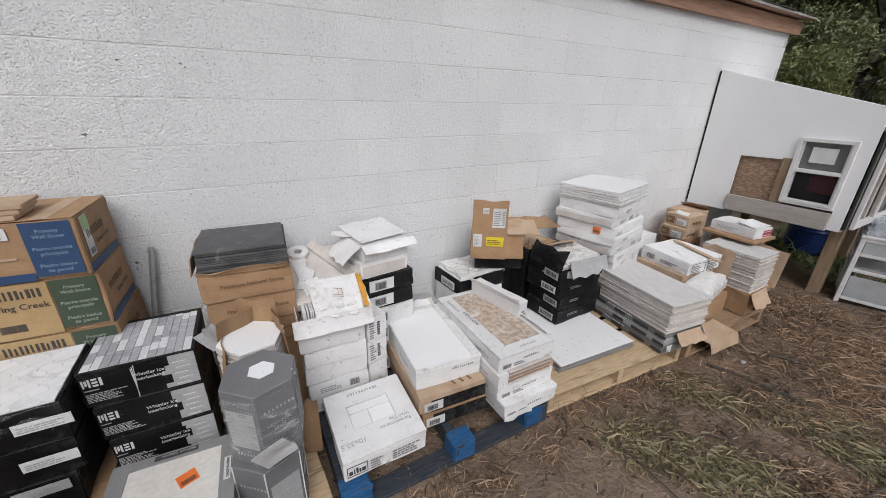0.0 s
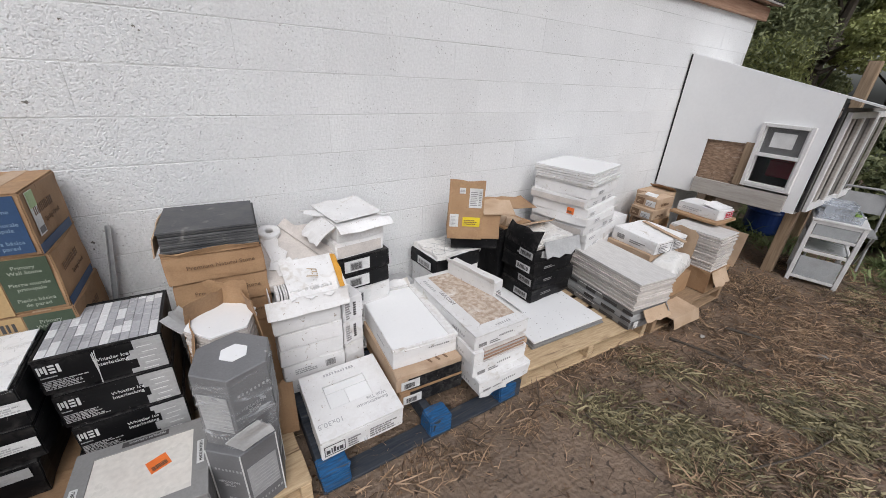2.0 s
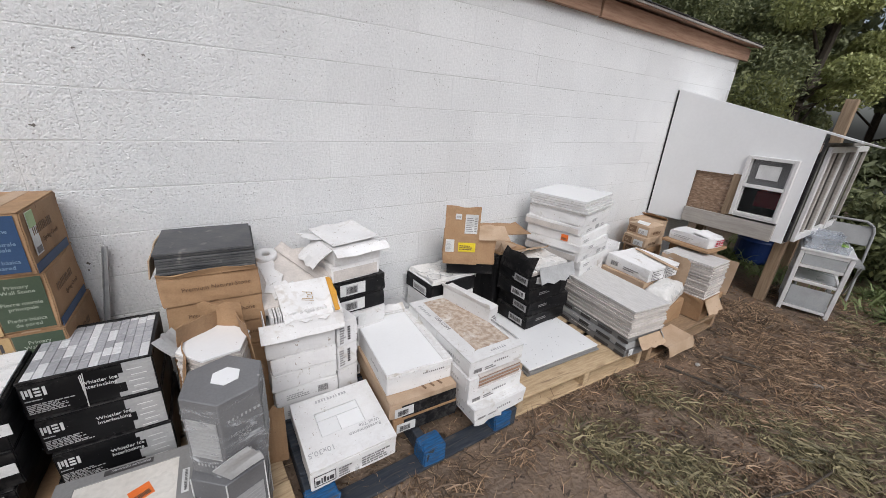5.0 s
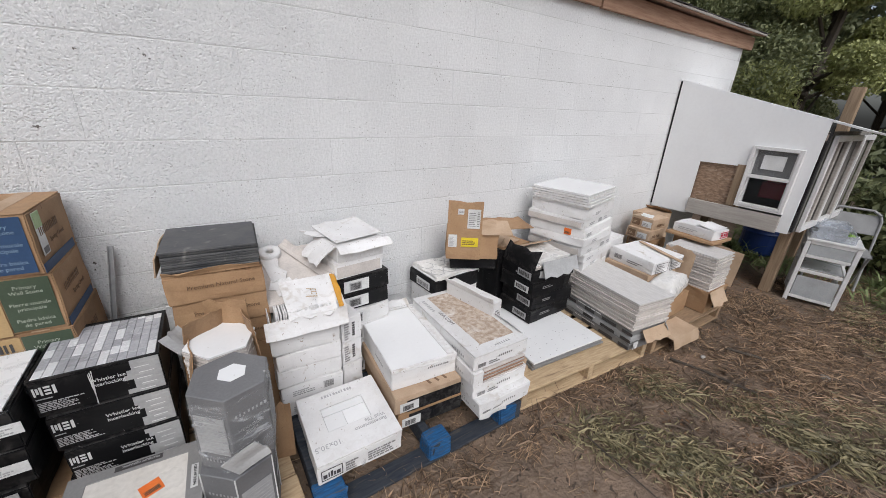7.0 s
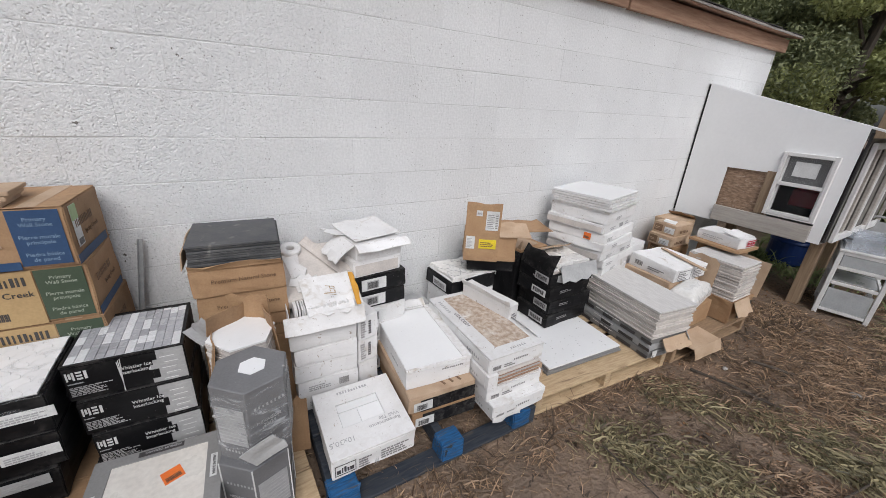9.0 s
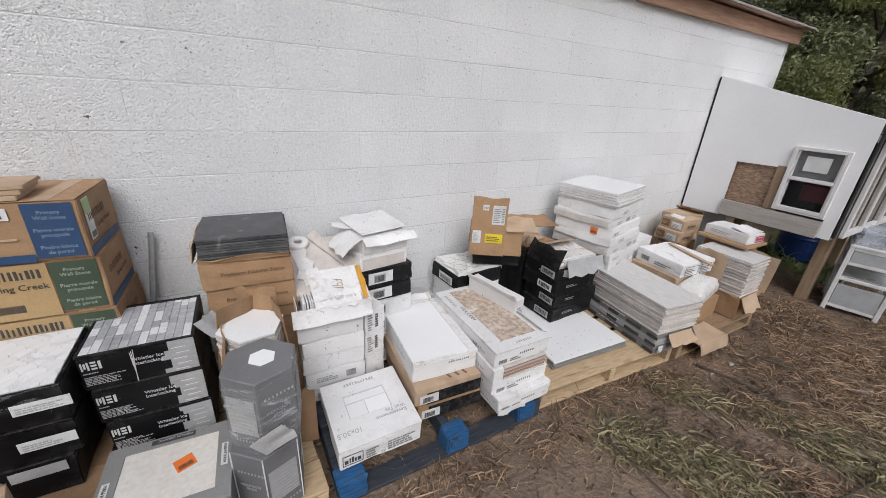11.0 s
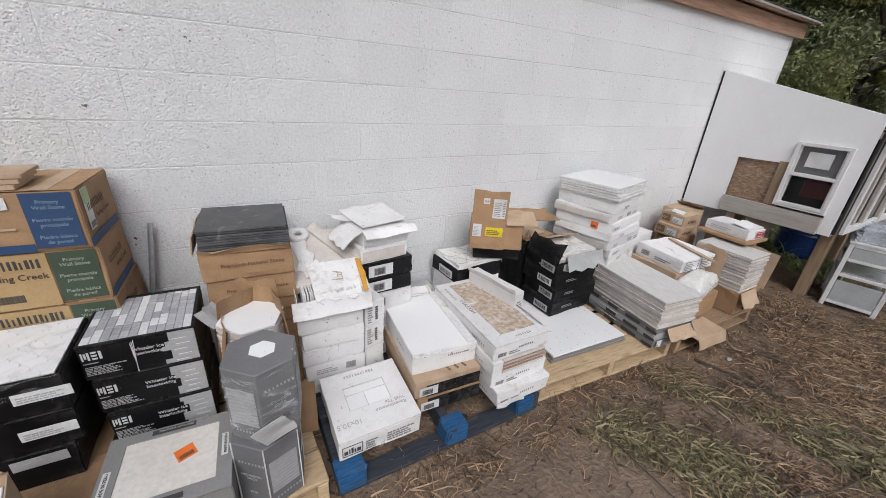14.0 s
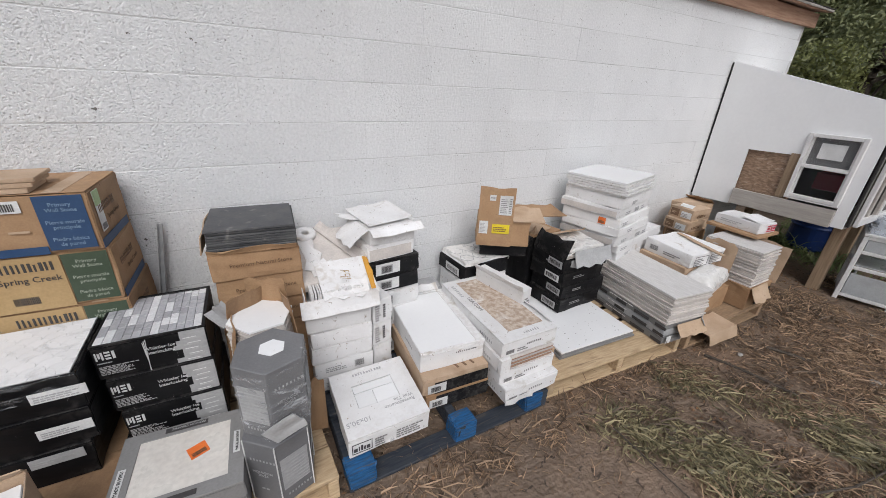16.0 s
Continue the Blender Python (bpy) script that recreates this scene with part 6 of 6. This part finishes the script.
for i in range(5):
    t, w, d, h = carton((3.925, -0.40 + 0.004 * i), (4.215, -0.39 + 0.004 * i), 0.26, 0.002 + 0.138 * i, 0.1365, "kraft_pale" if i > 2 else "kraft", "brown box against the wall", group="brown boxes against the wall")
    sticker(t, face("front", w, d, h, 0.05, 0.03, 0.0055), 0.12, 0.05, "brown_print", "print_panel")
    sticker(t, face("left", w, d, h, 0.04, 0.025, 0.0055), 0.14, 0.06, "brown_print", "print_panel")
flap(t, pose(w, 0.0, h, 0, 0, 90) @ pose(0, 0, 0, 24, 0, 0), 0.25, 0.08, "kraft", 0.01, 0.02, "torn brown flap")

# ---- plastic drawer unit, bins, folding chair ----
m, w = edge((4.84, -1.325), (4.93, -1.69), 0.0)
DR = m
t = thing("drawer_unit", m, "white plastic drawer unit with clear drawers", "drawers")
d, h = 0.48, 0.62
for x in (0, w - 0.035):
    for y in (0, d - 0.03):
        part("leg", slab(0.035, 0.03, h, x, y, -0.01, 0.004), MAT["frame_white"], t)
for z in (0.03, 0.30, 0.33 + 0.0, 0.45, 0.585):
    if z == 0.33:
        continue
    part("shelf_frame", slab(w - 0.072, 0.026, 0.028, 0.036, 0.002, z, 0.003), MAT["frame_white"], t)
    for x in (0.004, w - 0.03):
        part("side_rail", slab(0.024, d - 0.062, 0.026, x, 0.031, z, 0.003), MAT["frame_white"], t)
part("top", slab(w + 0.01, d + 0.01, 0.022, -0.005, -0.005, h - 0.008, 0.004), MAT["frame_white"], t)
for z, hh in ((0.06, 0.20), (0.48, 0.10)):
    dr = part("drawer", slab(w - 0.08, 0.006, hh, 0.04, 0.006, z + 0.002, 0.002), MAT["drawer"], t, "clear plastic drawer")
    for x in (0.042, w - 0.046):
        part("drawer_side", slab(0.004, d - 0.07, hh * 0.9, x, 0.014, z + 0.002), MAT["drawer"], dr)
    part("drawer_floor", slab(w - 0.10, d - 0.07, 0.004, 0.048, 0.014, z + 0.004), MAT["drawer"], dr)
part("shelf", slab(w - 0.08, d - 0.07, 0.006, 0.04, 0.03, 0.33, 0.001), MAT["drawer"], t)


def bin_tub(m, w, d, h, label):
    t = thing("plastic_bin", m, label, "bin", "clear bins on the drawers")
    for a in ((w, 0.003, 0, 0), (w, 0.003, 0, d - 0.003)):
        part("side", slab(a[0], a[1], h, a[2], a[3], 0.003), MAT["bin"], t)
    for x in (0, w - 0.003):
        part("side", slab(0.003, d - 0.008, h, x, 0.004, 0.003), MAT["bin"], t)
    part("base", slab(w, d, 0.003), MAT["bin"], t)
    bm = bmesh.new()
    for a in ((w + 0.016, 0.010, -0.008, -0.008), (w + 0.016, 0.010, -0.008, d - 0.002), (0.010, d - 0.006, -0.008, 0.003), (0.010, d - 0.006, w - 0.002, 0.003)):
        slab(a[0], a[1], 0.006, a[2], a[3], h, bm=bm)
    part("rim", bm, MAT["bin"], t)


bin_tub(DR @ pose(0.02, 0.02, 0.636, 0, 0, 2), 0.30, 0.34, 0.06, "low clear plastic bin on the drawers")
bin_tub(DR @ pose(0.05, 0.06, 0.642, 0, 0, -6), 0.20, 0.26, 0.11, "clear plastic bin nested in another")
bin_tub(DR @ pose(0.01, 0.20, 0.705, 0, 0, 4), 0.26, 0.22, 0.05, "shallow clear plastic lid tray")
t = thing("lime_scoop", DR @ pose(0.29, 0.30, 0.648, 0, 0, 25), "lime green plastic scrap in a bin", "scrap")
part("scrap", soft_box(0.05, 0.10, 0.02, 0.005, 3, 0.003), MAT["lime_plastic"], t)


def tube(bm, pts, r, sides=8):
    for a, b in zip(pts, pts[1:]):
        a, b = Vector(a), Vector(b)
        q = (b - a).to_track_quat("Z", "Y")
        lo = [bm.verts.new(a + q @ Vector((r * math.cos(i * math.tau / sides), r * math.sin(i * math.tau / sides), 0))) for i in range(sides)]
        hi = [bm.verts.new(b + q @ Vector((r * math.cos(i * math.tau / sides), r * math.sin(i * math.tau / sides), 0))) for i in range(sides)]
        for i in range(sides):
            bm.faces.new((lo[i], lo[(i + 1) % sides], hi[(i + 1) % sides], hi[i]))
    return bm


t = thing("folding_chair", pose(5.66, -1.47, 0, 0, 0, -75), "grey metal folding chair with rounded back", "chair")
arch = [(-0.21, 0.0, 0.0), (-0.21, 0.12, 0.45), (-0.21, 0.20, 0.72), (-0.19, 0.215, 0.78), (-0.13, 0.225, 0.82), (0.13, 0.225, 0.82), (0.19, 0.215, 0.78), (0.21, 0.20, 0.72), (0.21, 0.12, 0.45), (0.21, 0, 0)]
part("back_frame", tube(bmesh.new(), arch, 0.012), MAT["chair_metal"], t)
part("backrest", soft_box(0.40, 0.008, 0.20, 0.002, 3, 0.003), MAT["chair_metal"], t, "", pose(-0.20, 0.165, 0.58, -16, 0, 0))
part("seat", soft_box(0.38, 0.38, 0.018, 0.002, 3, 0.006), MAT["chair_metal"], t, "", pose(-0.19, -0.26, 0.43))
for x in (-0.2, 0.2):
    part("leg", tube(bmesh.new(), [(x, 0.22, 0.0), (x, -0.10, 0.43)], 0.011), MAT["chair_metal"], t)


# ---- print that lies on a label or panel belongs to it ----
for ob in [o for o in scene.objects if o.parent and not o.parent.parent and o.name.split(".")[0] in ("printing", "lettering")]:
    box = [Vector(c) for c in ob.bound_box]
    mid = ob.matrix_basis @ (sum(box, Vector()) / 8)
    best = None
    for sib in ob.parent.children:
        if sib.name.split(".")[0] not in ("label", "print_panel"):
            continue
        q = sib.matrix_basis.inverted() @ mid
        lo, hi = Vector(sib.bound_box[0]), Vector(sib.bound_box[6])
        if lo.x <= q.x <= hi.x and lo.y <= q.y <= hi.y and -0.002 < q.z < 0.012:
            if best is None or q.z < best[0]:
                best = (q.z, sib)
    if best:
        sib = best[1]
        ob.matrix_basis = sib.matrix_basis.inverted() @ ob.matrix_basis
        ob.parent = sib

# ---- trees and undergrowth ----
def leaf_cloud(name, centres, radii, count_, size, material, seed, parent, squash=0.75):
    """Many small bent leaves round the ends of limbs, uneven in density."""
    r = np.random.RandomState(seed)
    c = np.array(centres)
    pick = r.randint(0, len(c), count_)
    d = r.normal(size=(count_, 3))
    d /= np.linalg.norm(d, axis=1)[:, None]
    rad = np.array(radii)[pick] * r.uniform(0.25, 1.0, count_) ** 0.5
    p = c[pick] + d * rad[:, None] * np.array([1, 1, squash])
    u = r.normal(size=(count_, 3))
    u /= np.linalg.norm(u, axis=1)[:, None]
    w = np.cross(u, r.normal(size=(count_, 3)))
    w /= np.linalg.norm(w, axis=1)[:, None] + 1e-9
    s = size * r.uniform(0.6, 1.5, count_)[:, None]
    v = np.stack([p - u * s, p + w * s * 0.42, p + u * s, p - w * s * 0.42], axis=1).reshape(-1, 3)
    f = np.arange(count_ * 4).reshape(-1, 4)
    me = bpy.data.meshes.new(name)
    me.from_pydata(v.tolist(), [], f.tolist())
    me.materials.append(material)
    return part(name, me, None, parent)


def limb(bm, a, b, r0, r1, sides=7):
    a, b = Vector(a), Vector(b)
    q = (b - a).to_track_quat("Z", "Y")
    lo = [bm.verts.new(a + q @ Vector((r0 * math.cos(i * math.tau / sides), r0 * math.sin(i * math.tau / sides), 0))) for i in range(sides)]
    hi = [bm.verts.new(b + q @ Vector((r1 * math.cos(i * math.tau / sides), r1 * math.sin(i * math.tau / sides), 0))) for i in range(sides)]
    for i in range(sides):
        bm.faces.new((lo[i], lo[(i + 1) % sides], hi[(i + 1) % sides], hi[i]))


def tree(x, y, h, spread, leaves, material, seed, label, low=0.25, leaf=0.07, trunk=0.12):
    t = thing("tree", pose(x, y, -0.02), label, "tree", "trees behind the yard")
    r = random.Random(seed)
    bm = bmesh.new()
    limb(bm, (0, 0, 0), (r.uniform(-.1, .1), r.uniform(-.1, .1), h * 0.45), trunk, trunk * 0.7)
    limb(bm, (0, 0, h * 0.43), (r.uniform(-.3, .3), r.uniform(-.3, .3), h * 0.85), trunk * 0.7, trunk * 0.25)
    part("trunk", bm, MAT["bark"], t)
    tips, rad = [], []
    br = bmesh.new()
    for i in range(26):
        z0 = h * r.uniform(low * 0.8, 0.8)
        a, l = r.uniform(0, math.tau), spread * r.uniform(0.35, 1.0) * (1.15 - 0.6 * z0 / h)
        tip = (l * math.cos(a), l * math.sin(a), z0 + h * r.uniform(0.03, 0.2))
        limb(br, (0, 0, z0), tip, trunk * 0.3, trunk * 0.08, 5)
        tips.append(tip)
        rad.append(spread * r.uniform(0.18, 0.42))
    part("branchwork", br, MAT["bark"], t)
    leaf_cloud("crown", tips, rad, leaves, leaf, material, seed, t)
    return t


tree(9.6, 1.6, 6.0, 2.2, 90000, MAT["leaf_mid"], 1, "leafy green tree close behind the roof corner", 0.15, 0.032)
tree(9.0, 0.15, 5.2, 1.25, 52000, MAT["leaf_light"], 2, "tree with bright yellow-green leaves", 0.30, 0.034)
tree(9.2, 4.2, 5.0, 2.4, 26000, MAT["leaf_mid"], 8, "leafy green tree beyond the roof", 0.15, 0.055)
tree(14.0, 3.0, 8.0, 3.2, 24000, MAT["leaf_dark"], 3, "tall dark tree at the back of the yard", 0.15, 0.08)
tree(15.0, -2.8, 8.5, 3.0, 24000, MAT["leaf_dark"], 4, "tall dark tree with thin crown", 0.2, 0.08)
tree(13.5, -5.5, 7.0, 3.0, 14000, MAT["leaf_mid"], 5, "green tree at the edge of the yard", 0.1, 0.11)
tree(18.0, 0.5, 10.0, 4.0, 24000, MAT["leaf_dark"], 6, "tall dark tree in the far wood", 0.1, 0.14)
tree(17.5, -7.5, 10.0, 4.0, 24000, MAT["leaf_dark"], 7, "tall dark tree in the far wood", 0.1, 0.14)


def bush(x, y, h, w, leaves, material, seed, label):
    b = thing("bush", pose(x, y, -0.02), label, "bush", "bushes behind the coop")
    r = random.Random(seed)
    bm = bmesh.new()
    tips, rad = [], []
    for i in range(14):
        a, l = r.uniform(0, math.tau), w * r.uniform(0.1, 0.8)
        tip = (l * math.cos(a), l * math.sin(a), h * r.uniform(0.2, 0.85))
        limb(bm, (0, 0, 0), tip, 0.02, 0.006, 5)
        tips.append(tip)
        rad.append(w * r.uniform(0.25, 0.45))
    part("stems", bm, MAT["bark"], b)
    leaf_cloud("leaves", tips, rad, leaves, 0.05, material, seed, b)


bush(6.9, -1.7, 1.1, 0.8, 6000, MAT["leaf_mid"], 11, "low green weeds and brambles behind the drawers")
bush(7.6, -0.6, 1.5, 0.9, 6000, MAT["leaf_mid"], 12, "low green brambles beside the coop")
bush(7.4, -2.8, 0.9, 0.8, 5000, MAT["leaf_mid"], 13, "low green weeds at the yard's edge")
bush(8.6, -1.8, 2.2, 1.2, 8000, MAT["leaf_dark"], 14, "dense dark green bush behind the coop")
bush(8.8, -3.6, 1.9, 1.2, 7000, MAT["leaf_dark"], 15, "dense dark green bush at the yard's edge")
bush(8.2, 0.6, 2.0, 1.1, 8000, MAT["leaf_mid"], 16, "dense green bush at the corner of the building")


# ---- straw, grass and leaf litter on the mud ----
def blades(name, n, seed, material, box, length, width, lift, label, category, clump=None, upright=0.25):
    r = np.random.RandomState(seed)
    x0, x1, y0, y1 = box
    if clump:
        cx, cy = r.uniform(x0, x1, clump), r.uniform(y0, y1, clump)
        k = r.randint(0, clump, n)
        spread = r.uniform(0.05, 0.28, clump)[k]
        x, y = cx[k] + r.normal(size=n) * spread, cy[k] + r.normal(size=n) * spread
    else:
        x, y = r.uniform(x0, x1, n), r.uniform(y0, y1, n)
    verts, faces = [], []
    ang, le, wi = r.uniform(0, math.tau, n), length * r.uniform(0.4, 1.5, n), width * r.uniform(0.6, 1.4, n)
    tilt, bend = r.normal(size=n) * upright, r.normal(size=n) * 0.4
    for i in range(n):
        if x[i] > 9 or y[i] > 0.0:
            continue
        z = ground_height(x[i], y[i]) + lift * r.uniform(0.3, 1.2)
        a, a2 = ang[i], ang[i] + bend[i]
        c, s = math.cos(a), math.sin(a)
        mx, my, mz = x[i] + c * le[i] / 2, y[i] + s * le[i] / 2, z + abs(tilt[i]) * le[i] * 0.5 + 0.003
        ex, ey, ez = mx + math.cos(a2) * le[i] / 2, my + math.sin(a2) * le[i] / 2, z + abs(tilt[i]) * le[i] * 0.7
        px, py = -s * wi[i] / 2, c * wi[i] / 2
        b = len(verts)
        verts += [(x[i] - px, y[i] - py, z), (x[i] + px, y[i] + py, z + 0.001), (mx + px, my + py, mz), (mx - px, my - py, mz), (ex, ey, ez)]
        faces += [(b, b + 1, b + 2, b + 3), (b + 3, b + 2, b + 4)]
    me = bpy.data.meshes.new(name)
    me.from_pydata(verts, [], faces)
    me.materials.append(MAT[material])
    return tagged(new(name, me), label, category, kind="stuff")


YARD = (0.2, 8.2, -4.6, -0.95)


def matted(name, patches, material, length, width, label, category, seed, lift=0.010, upright=0.14):
    """Blades combed down in tufts: each patch is (x, y, half length, half width, degrees, blades)."""
    r = np.random.RandomState(seed)
    verts, faces = [], []
    for px, py, ra, rb, deg, n in patches:
        tufts = max(3, n // 12)
        q = np.sqrt(r.uniform(0, 1, tufts))
        th = r.uniform(0, math.tau, tufts)
        c, s = math.cos(radians(deg)), math.sin(radians(deg))
        ax, ay = q * np.cos(th) * ra, q * np.sin(th) * rb
        tx, ty = px + ax * c - ay * s, py + ax * s + ay * c
        lean = radians(deg) + r.normal(size=tufts) * 0.9
        high = r.uniform(0.0, 0.022, tufts)
        size = r.uniform(0.5, 1.5, tufts)
        for i in range(n):
            k = r.randint(tufts)
            x, y = tx[k] + r.normal() * 0.05, ty[k] + r.normal() * 0.05
            if x > 9 or y > -0.75 or x < 0.1:
                continue
            a = lean[k] + r.normal() * 0.6
            le, wi = length * size[k] * r.uniform(0.4, 1.5), width * r.uniform(0.5, 1.5)
            z = ground_height(x, y) + r.uniform(0.001, lift) + high[k] * r.uniform(0, 1)
            rise, bend = abs(r.normal()) * upright * le, r.normal() * 0.35
            cs, sn = math.cos(a), math.sin(a)
            mx, my = x + cs * le / 2, y + sn * le / 2
            ex, ey = mx + math.cos(a + bend) * le / 2, my + math.sin(a + bend) * le / 2
            ox, oy, tw = -sn * wi / 2, cs * wi / 2, r.uniform(-0.5, 0.5) * wi
            b = len(verts)
            verts += [(x - ox, y - oy, z - tw), (x + ox, y + oy, z + tw), (mx + ox, my + oy, z + rise + tw), (mx - ox, my - oy, z + rise - tw), (ex, ey, z + rise * 0.7)]
            faces += [(b, b + 1, b + 2, b + 3), (b + 3, b + 2, b + 4)]
    me = bpy.data.meshes.new(name)
    me.from_pydata(verts, [], faces)
    me.materials.append(MAT[material])
    return tagged(new(name, me), label, category, kind="stuff")


GREEN = [(1.95, -1.62, 0.34, 0.20, -65, 1260), (2.02, -1.86, 0.22, 0.14, -70, 546), (2.79, -1.95, 0.34, 0.19, -75, 1260), (2.84, -2.22, 0.26, 0.18, -70, 672),
         (2.47, -1.40, 0.26, 0.12, -60, 546), (3.3, -2.35, 0.4, 0.25, -60, 714), (4.6, -2.35, 0.6, 0.3, -40, 840), (5.2, -2.1, 0.6, 0.3, -40, 924), (1.72, -1.40, 0.14, 0.10, -40, 210),
         (2.35, -2.45, 0.35, 0.22, -60, 672), (1.7, -2.2, 0.35, 0.22, -60, 504), (3.6, -2.7, 0.6, 0.4, -50, 714)]
BROWN = [(2.42, -1.24, 0.22, 0.10, -30, 300), (2.75, -1.70, 0.2, 0.12, -70, 495), (3.05, -1.40, 0.35, 0.18, -50, 300), (3.6, -1.50, 0.5, 0.28, -40, 800), (4.1, -1.70, 0.5, 0.3, -40, 1760),
         (4.3, -1.25, 0.4, 0.22, -20, 1210), (3.7, -1.95, 0.5, 0.25, -50, 1430), (4.9, -1.95, 0.5, 0.3, -40, 1320), (2.35, -2.05, 0.25, 0.15, -60, 550), (1.95, -2.10, 0.3, 0.18, -50, 550), (3.2, -1.9, 0.3, 0.2, -60, 770),
         (1.25, -1.22, 0.5, 0.06, 0, 190), (0.75, -1.16, 0.35, 0.06, 0, 190), (2.0, -1.13, 0.4, 0.05, -3, 247), (5.5, -1.5, 0.6, 0.3, -30, 1100)]
matted("grass", GREEN, "grass", 0.066, 0.0062, "flattened olive green grass in matted patches", "grass", 23, 0.007, 0.08)
matted("straw_tufts", BROWN, "straw_mid", 0.075, 0.0044, "tufts of dry brown straw lying flat", "straw", 22, 0.007, 0.10)
matted("dark_straw", [(x + 0.06, y + 0.03, a * 1.25, b * 1.25, d, n // 7) for x, y, a, b, d, n in GREEN + BROWN], "straw_dark", 0.10, 0.006, "wet dark straw under the matted grass", "straw", 27, 0.005, 0.08)
blades("straw", 3800, 21, "straw", YARD, 0.075, 0.0030, 0.004, "dry tan straw trodden into the mud", "straw", 170, 0.12)
blades("loose_twigs", 1500, 29, "straw_dark", YARD, 0.16, 0.0036, 0.006, "thin brown stalks lying on the mud", "twigs", None, 0.08)
blades("leaf_litter", 9000, 24, "leaf_dead", (0.2, 8.2, -4.6, -0.7), 0.018, 0.012, 0.004, "small brown dead leaves and bark bits", "leaves", 240, 0.3)
blades("grass_fringe", 1300, 25, "straw_mid", (0.3, 3.9, -1.26, -1.08), 0.05, 0.0030, 0.004, "dry grass along the pallets", "straw", 120, 0.4)
blades("weeds", 9000, 26, "weed", (5.2, 8.5, -3.6, -0.3), 0.16, 0.014, 0.01, "green weeds at the edge of the yard", "weeds", 45, 0.6)


def stick(points, r, label):
    cu = thing("stick", pose(*points[0]), label, "stick")
    bm = bmesh.new()
    o = Vector(points[0])
    for a, b in zip(points, points[1:]):
        limb(bm, Vector(a) - o, Vector(b) - o, r, r * 0.8, 6)
    part("twig", bm, MAT["bark"], cu)


stick([(2.78, -1.25, 0.016), (2.84, -1.46, 0.024), (2.91, -1.73, 0.016)], 0.009, "thin dark stick lying on the mud")
stick([(3.30, -1.41, 0.015), (3.34, -1.52, 0.022), (3.40, -1.64, 0.015)], 0.012, "short brown stick lying on the mud")
stick([(2.10, -2.00, 0.016), (2.42, -2.12, 0.022), (2.70, -2.17, 0.016)], 0.006, "pale dry stalk lying on the mud")
stick([(1.675, -1.365, 0.014), (1.66, -1.58, 0.020), (1.66, -1.80, 0.014)], 0.004, "thin brown stalk lying on the mud")
for i, (x, y, s) in enumerate(((3.55, -1.93, 0.034), (3.31, -2.02, 0.030), (3.24, -2.06, 0.022), (4.3, -1.72, 0.025), (1.9, -1.75, 0.016), (3.05, -1.36, 0.018))):
    st = thing("stone", pose(x, y, 0.0, 0, 0, i * 40), "small pale stone lying on the mud", "stone", "stones on the mud")
    bm = bmesh.new()
    bmesh.ops.create_icosphere(bm, subdivisions=2, radius=s, matrix=Matrix.Diagonal((1.3, 0.9, 0.45, 1)))
    for v in bm.verts:
        v.co += noise.noise_vector(v.co * 30 + Vector((i, 0, 0))) * s * 0.3
    part("pebble", bm, MAT["stone"], st)

# ---- wall blocks, last ----
block_me = []
for k in range(6):
    gap = 0.0010 if k > 3 else 0.0
    bm = slab(BLOCK - 2 * gap, 0.03, COURSE - 0.0038, gap, 0, 0.0019)
    along = [e for e in bm.edges if (k > 3 or abs(e.verts[0].co.x - e.verts[1].co.x) > 0.1) and e.verts[0].co.y < 0.001 and e.verts[1].co.y < 0.001]
    bmesh.ops.bevel(bm, geom=along, offset=0.0022, segments=1, affect="EDGES")
    for v in bm.verts:
        q = noise.noise_vector(v.co * 9 + Vector((k * 5.1, 0, 0)))
        v.co.z += q.z * 0.0016
    block_me.append(mesh_of("block", bm, MAT["block"]))
rnd = random.Random(9)
for c in range(12):
    z = Z0 + COURSE * c
    n0 = -8
    shift = 0.0 if c % 2 == 0 else BLOCK / 2
    if c >= 9:
        shift += 0.145
    for i in range(n0, 15):
        x = shift + BLOCK * i
        if x < -3.2 or x > WALL_END - 0.08:
            continue
        ob = part("block", block_me[rnd.randrange(6)], None, wall, "", pose(x, rnd.uniform(-0.0006, 0.0007), z, 0, 0, rnd.uniform(-0.15, 0.15)))
        if x + BLOCK > WALL_END:
            ob.matrix_basis = ob.matrix_basis @ Matrix.Diagonal(((WALL_END - x) / BLOCK, 1, 1, 1))
